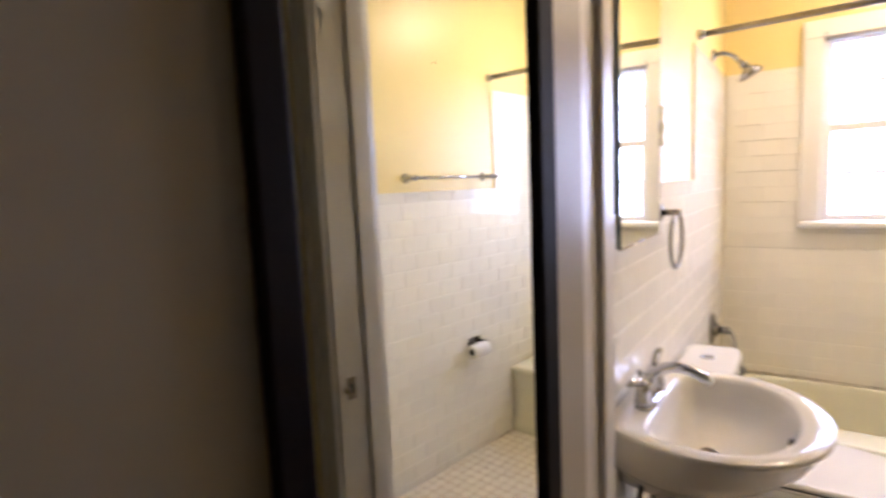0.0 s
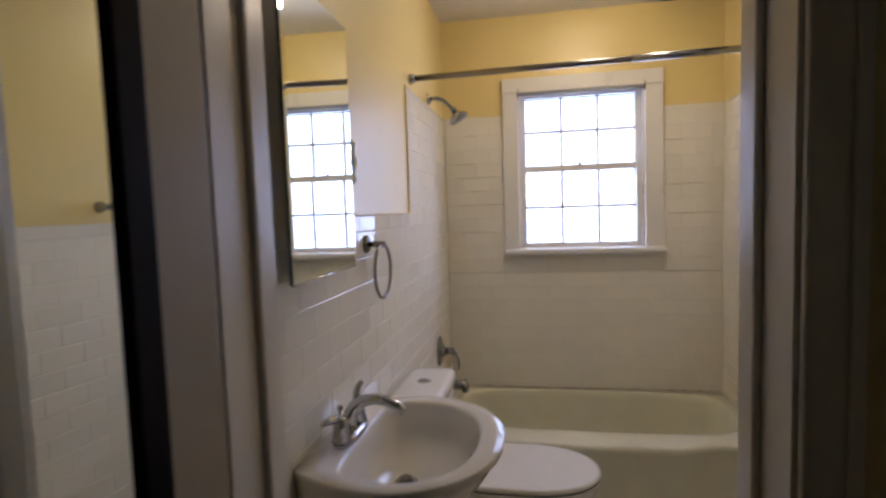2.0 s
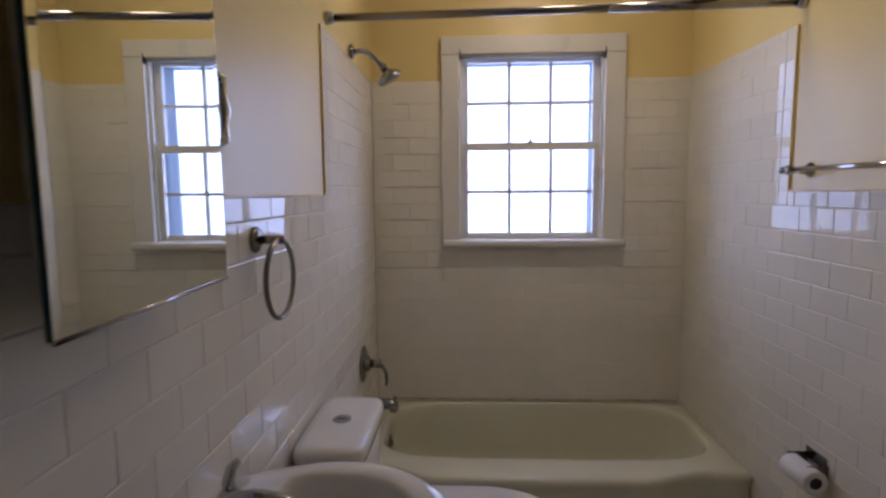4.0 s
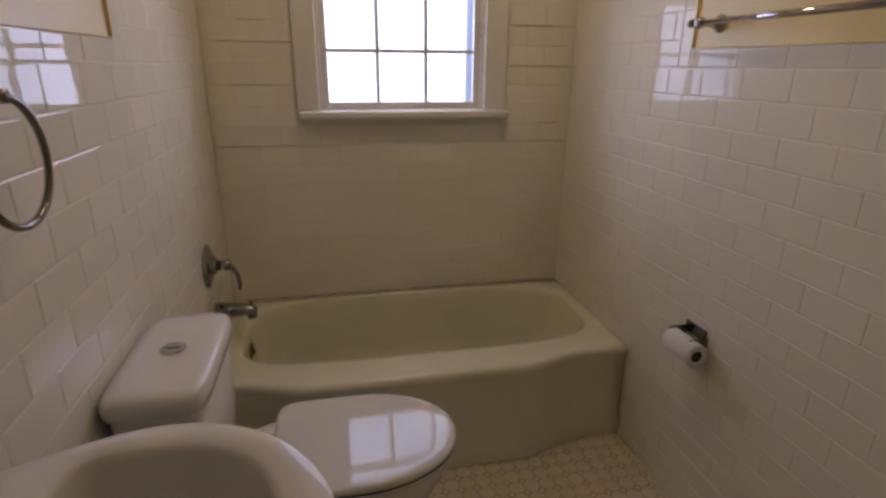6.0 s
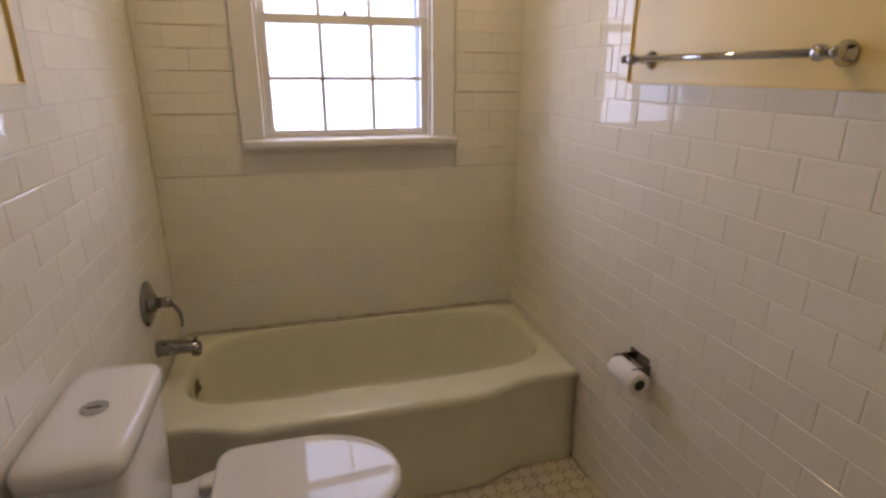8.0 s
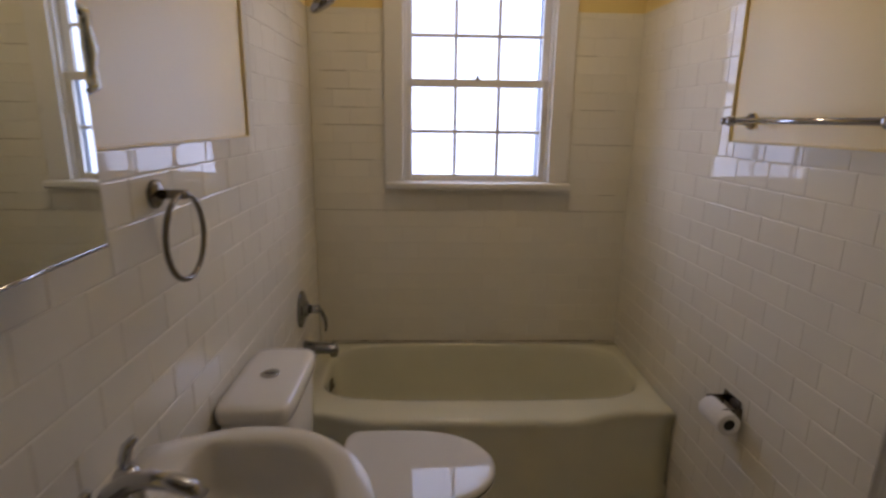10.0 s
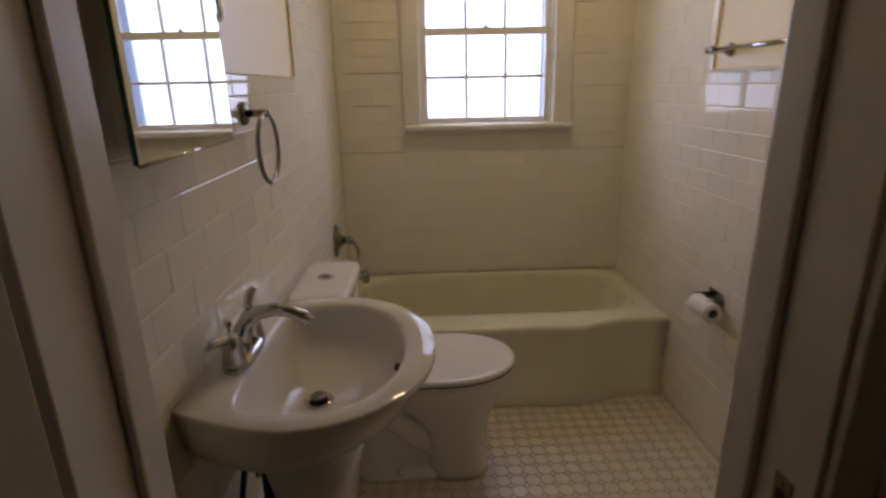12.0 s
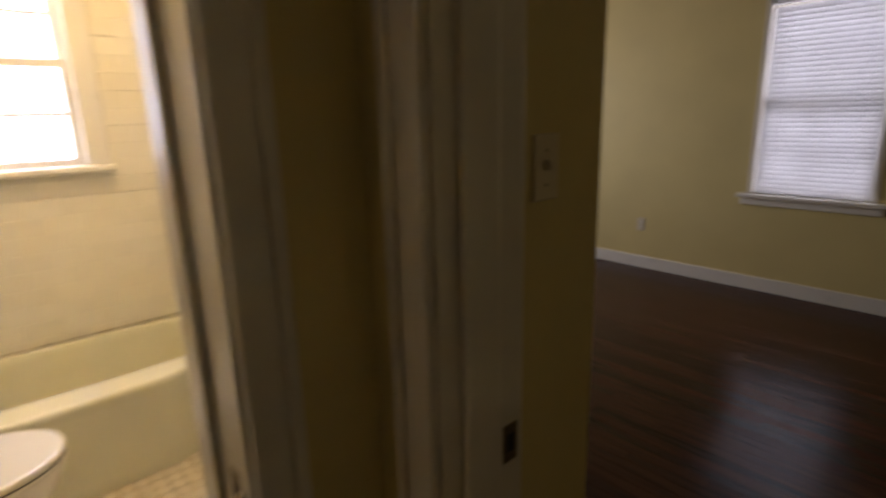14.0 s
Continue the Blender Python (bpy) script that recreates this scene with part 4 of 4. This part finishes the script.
for y in (by0 + 0.14, by1 - 0.14):
    part("ladder_cord", tube(bmesh.new(), [(FARX + 0.019, y, bz0 + 0.01), (FARX + 0.019, y, bz1 - 0.03)], 0.0012, 6), M_BLIND, blind)


def baseboard(name, lo, hi):
    return tagged(link(name, B(lo, hi, 0.004), M_TRIM), "white painted wooden baseboard", "baseboard", kind="structure")


baseboard("baseboard_1", (FARX - 0.016, -5.0, -0.004), (FARX, 1.2, 0.105))
baseboard("baseboard_2", (W + 0.085, -2.30, -0.004), (W + 0.101, 0.2, 0.105))
baseboard("baseboard_3", (1.26, -2.376, -0.004), (W + 0.101, -2.36, 0.105))
baseboard("baseboard_4", (W + 0.24, 1.184, -0.004), (FARX - 0.016, 1.2, 0.105))


def wall_plate(name, c, axis, label, toggle):
    x, y, z = c
    t = thing(name, c, label, "switch" if toggle else "outlet")
    if axis == "-y":
        pl = part("plate", B((x - 0.035, y - 0.006, z - 0.058), (x + 0.035, y, z + 0.058), 0.003), M_PLASTIC, t)
        part("toggle", B((x - 0.005, y - 0.016, z - 0.004), (x + 0.005, y - 0.0055, z + 0.014), 0.002), M_PLASTIC, pl)
        for d in (-0.03, 0.03):
            part("screw", lathe(bmesh.new(), (x, y - 0.0055, z + d), (0, -1, 0), [(0, 0.003), (0.0015, 0.0025)], 10), M_BRASS, pl)
    else:
        pl = part("plate", B((x - 0.006, y - 0.035, z - 0.058), (x, y + 0.035, z + 0.058), 0.003), M_PLASTIC, t)
        for d in (-0.02, 0.02):
            part("socket", B((x - 0.0075, y - 0.014, z + d - 0.013), (x - 0.0055, y + 0.014, z + d + 0.013), 0.001), M_TRIM, pl)
            for q in (-0.006, 0.006):
                # raised dark box, coloured as the shade within the socket opening
                part("slot_shade", B((x - 0.0082, y + q - 0.0012, z + d - 0.005), (x - 0.0072, y + q + 0.0012, z + d + 0.005)), M_DARK, pl)
    return t


wall_plate("light_switch", (1.405, -2.36, 1.29), "-y", "ivory toggle light switch on the yellow wall", True)
wall_plate("wall_outlet", (FARX, -0.650, 0.39), "-x", "ivory duplex outlet on the yellow bedroom wall", False)
baseboard("baseboard_5", (-0.0, -4.6, -0.004), (HR, -4.584, 0.105))

# ---- outside ----
ground = tagged(link("ground", B((-400, 0.9, -1.2), (400, 800, -1.0)), material("grass", (0.08, 0.11, 0.04), 0.9, vary=0.2, scale=0.5)), "grass ground outside the house", "ground", kind="structure")


# ---- tile pieces ----
_tiles = {}
rnd = random.Random(7)


def tile_mesh(w, h, d, e, key):
    """A glazed tile with cushioned edges, w by h, lying in its own xy plane and facing +z."""
    k = (round(w, 4), round(h, 4), key)
    if k not in _tiles:
        bm = bmesh.new()
        rings = [[(-w / 2 + i, -h / 2 + i, z), (w / 2 - i, -h / 2 + i, z), (w / 2 - i, h / 2 - i, z), (-w / 2 + i, h / 2 - i, z)] for i, z in ((0, -d), (0, -e), (e * 0.5, -e * 0.3), (e * 1.8, 0))]
        loft(bm, rings, False, True)
        me = bpy.data.meshes.new("tile")
        bm.to_mesh(me)
        bm.free()
        me.materials.append(M_TILE)
        _tiles[k] = me
    return _tiles[k]


TURN = {"+x": Matrix(((0, 0, 1), (1, 0, 0), (0, 1, 0))), "-x": Matrix(((0, 0, -1), (-1, 0, 0), (0, 1, 0))), "-y": Matrix(((1, 0, 0), (0, 0, -1), (0, 1, 0)))}
GAP = 0.0014


def put_tile(parent, face, at, u0, u1, z0, z1):
    w, h = u1 - u0 - GAP * 0.6, z1 - z0 - GAP
    if w < 0.012 or h < 0.008:
        return
    u, z = (u0 + u1) / 2, (z0 + z1) / 2
    p = (at, u, z) if face[1] == "x" else (u, at, z)
    ob = new("tile", tile_mesh(w, h, 0.005, 0.0018, face))
    tilt = Euler((rnd.gauss(0, 0.0022), rnd.gauss(0, 0.0022), 0)).to_matrix()
    ob.matrix_world = Matrix.Translation(p) @ (TURN[face] @ tilt).to_4x4()
    ob.parent = parent


def course(parent, face, at, u0, u1, z0, z1, shift, cuts=()):
    """One course of running bond from u0 to u1, without the stretches in cuts."""
    k = math.floor((u0 - shift) / LEN)
    while shift + k * LEN < u1:
        a, b = max(u0, shift + k * LEN), min(u1, shift + (k + 1) * LEN)
        spans = [(a, b)]
        for c0, c1 in cuts:
            nxt = []
            for p, q in spans:
                if q <= c0 or p >= c1:
                    nxt.append((p, q))
                else:
                    if p < c0: nxt.append((p, c0))
                    if q > c1: nxt.append((c1, q))
            spans = nxt
        for p, q in spans:
            put_tile(parent, face, at, p, q, z0, z1)
        k += 1


def tile_side(parent, face, at, edge, base):
    top = CAP - CAPH
    for r in range(19):
        z1 = top - r * ROW
        z0 = max(0.0, z1 - ROW)
        if z1 > 0.01:
            course(parent, face, at, FRONT + 0.003, -0.001, z0, z1, base + (r % 2) * LEN / 2)
    course(parent, face, at, FRONT + 0.003, edge, top, CAP, base + 0.03)
    r, z = 1, top
    while z < TOP - 0.01:
        z1 = min(TOP, z + ROW)
        course(parent, face, at, edge + CAPH, -0.001, z, z1, base + (r % 2) * LEN / 2)
        z, r = z1, r + 1
    z = top
    while z < TOP - 0.01:
        put_tile(parent, face, at, edge, edge + CAPH, z, min(TOP, z + LEN))
        z += LEN


tile_side(wall_left, "+x", 0.0, EDGE_L, -1.719)
tile_side(wall_right, "-x", W, EDGE_R, -1.0)
for r in range(-8, 19):
    z1 = CAP - CAPH - r * ROW
    z0 = z1 - ROW
    z1, z0 = min(z1, TOP), max(z0, 0.36)
    if z1 - z0 < 0.01:
        continue
    cut = [(0.345, 1.175)] if z1 > 1.19 else []
    course(wall_back, "-y", 0.0, 0.001, W - 0.001, z0, z1, 0.02 + (r % 2) * LEN / 2, cut)

# joints of the back wall that have lost their grout
_jr = random.Random(3)
for r in range(-6, 6):
    z = CAP - CAPH - r * ROW
    for a, b, full in ((0.004, 0.335, r in (4, 1, -1, -3)), (1.185, W - 0.02, r in (4, 0, -2))):
        if full:
            p, q = (a, b) if r == 4 else (a + _jr.uniform(0, 0.08), b - _jr.uniform(0, 0.12))
        elif _jr.random() < 0.45:
            p = a + _jr.uniform(0, 0.2)
            q = p + _jr.uniform(0.05, 0.11)
        else:
            continue
        link("open_joint", B((p, -0.0006, z - 0.0007), (min(q, b), 0.0014, z + 0.0007)), M_JOINT, wall_back)
_sp = bmesh.new()
for k in range(13):
    x = 0.12 + k * 0.105 + _jr.uniform(-0.04, 0.04)
    box(_sp, (x, -0.0075, 0.3955), (x + _jr.uniform(0.006, 0.03), -0.004, 0.4005), 0.001, 1)
tagged(link("mildew_spots", _sp, M_JOINT), "dark mildew dashes in the caulk behind the bathtub", "mildew", kind="stuff")

# the old right wall is a degree out of square
_sq = Matrix.Translation((W, -0.75, 0)) @ Matrix.Rotation(radians(1.0), 4, "Z") @ Matrix.Translation((-W, 0.75, 0))
for ob in (wall_right, tb, th, tp, nl):
    ob.matrix_basis = _sq @ ob.matrix_basis

# octagon and dot mosaic
PIT = 0.0545


def octagon(s, c, z, d):
    h = s / 2
    return [(h, -h + c, z), (h, h - c, z), (h - c, h, z), (-h + c, h, z), (-h, h - c, z), (-h, -h + c, z), (-h + c, -h, z), (h - c, -h, z)]


_bm = bmesh.new()
loft(_bm, [octagon(PIT - 0.003, 0.0155, -0.004, 0), octagon(PIT - 0.003, 0.0155, -0.0008, 0), octagon(PIT - 0.0062, 0.0145, 0.0, 0)], False, True)
_oct = bpy.data.meshes.new("mosaic_tile")
_bm.to_mesh(_oct)
_bm.free()
_oct.materials.append(M_FLOORTILE)
_n_oct, rest = 0, bmesh.new()
_cells = []
for i in range(28):
    for j in range(42):
        x, y = 0.03 + i * PIT, -0.655 - j * PIT
        if x > W + 0.035 or y < -2.27:
            continue
        _cells.append((x, y))
_cells.sort(key=lambda c: abs(c[0] - 1.05) * 0.8 + abs(c[1] + 1.15))
for q, (x, y) in enumerate(_cells):
    if q < 300:
        ob = new("mosaic_tile", _oct)
        ob.location = (x + rnd.gauss(0, 0.0005), y + rnd.gauss(0, 0.0005), -0.0004 + rnd.gauss(0, 0.0003))
        ob.rotation_euler = (rnd.gauss(0, 0.006), rnd.gauss(0, 0.006), rnd.gauss(0, 0.012))
        ob.parent = floor_bath
    else:
        loft(rest, [[(x + a, y + b, z) for a, b, z in ring] for ring in (octagon(PIT - 0.003, 0.0155, -0.004, 0), octagon(PIT - 0.003, 0.0155, -0.0008, 0), octagon(PIT - 0.0062, 0.0145, 0.0, 0))], False, True)
    h, g = 0.0088, 0.0
    cx, cy = x + PIT / 2, y + PIT / 2
    loft(rest, [[(cx + a * k, cy + b * k, z) for a, b in ((h, 0), (0, h), (-h, 0), (0, -h))] for k, z in ((1.2, -0.004), (1.2, -0.001), (1.0, -0.0004))], False, True)
_ob = link("mosaic_rest", rest, M_FLOORTILE, floor_bath)
_ob["kind"] = "stuff"

# wood strips of the bedroom and hall floors
_planks = {}


def plank(parent, x, y0, y1, w=0.057):
    L = round(y1 - y0, 2)
    if L not in _planks:
        bm = bmesh.new()
        loft(bm, [[(-w / 2 + i, -L / 2 + i, z), (w / 2 - i, -L / 2 + i, z), (w / 2 - i, L / 2 - i, z), (-w / 2 + i, L / 2 - i, z)] for i, z in ((0.0004, -0.006), (0.0004, -0.001), (0.0012, 0.0))], False, True)
        me = bpy.data.meshes.new("floorboard")
        bm.to_mesh(me)
        bm.free()
        me.materials.append(M_WOOD)
        _planks[L] = me
    ob = new("floorboard", _planks[L])
    ob.location = (x, (y0 + y1) / 2, -0.0005)
    ob.rotation_euler = (0, rnd.gauss(0, 0.004), 0)
    ob.parent = parent


def lay(parent, xa, xb, ya, yb):
    x = xa + 0.0285
    while x < xb:
        y = ya - rnd.choice((0.0, 0.3, 0.6, 0.9))
        while y < yb:
            L = rnd.choice((1.2, 1.5, 1.8, 2.1))
            a, b = max(ya, y), min(yb, y + L)
            if b - a > 0.05:
                plank(parent, x, a, b)
            y += L
        x += 0.0572


lay(floor_bedroom, BEDX - 0.008, W + 0.085, -3.5, -2.37)
lay(floor_bedroom, W + 0.09, FARX - 0.02, -3.5, 0.6)
lay(floor_hall, -0.06, BEDX - 0.03, -4.2, FRONT - 0.085)
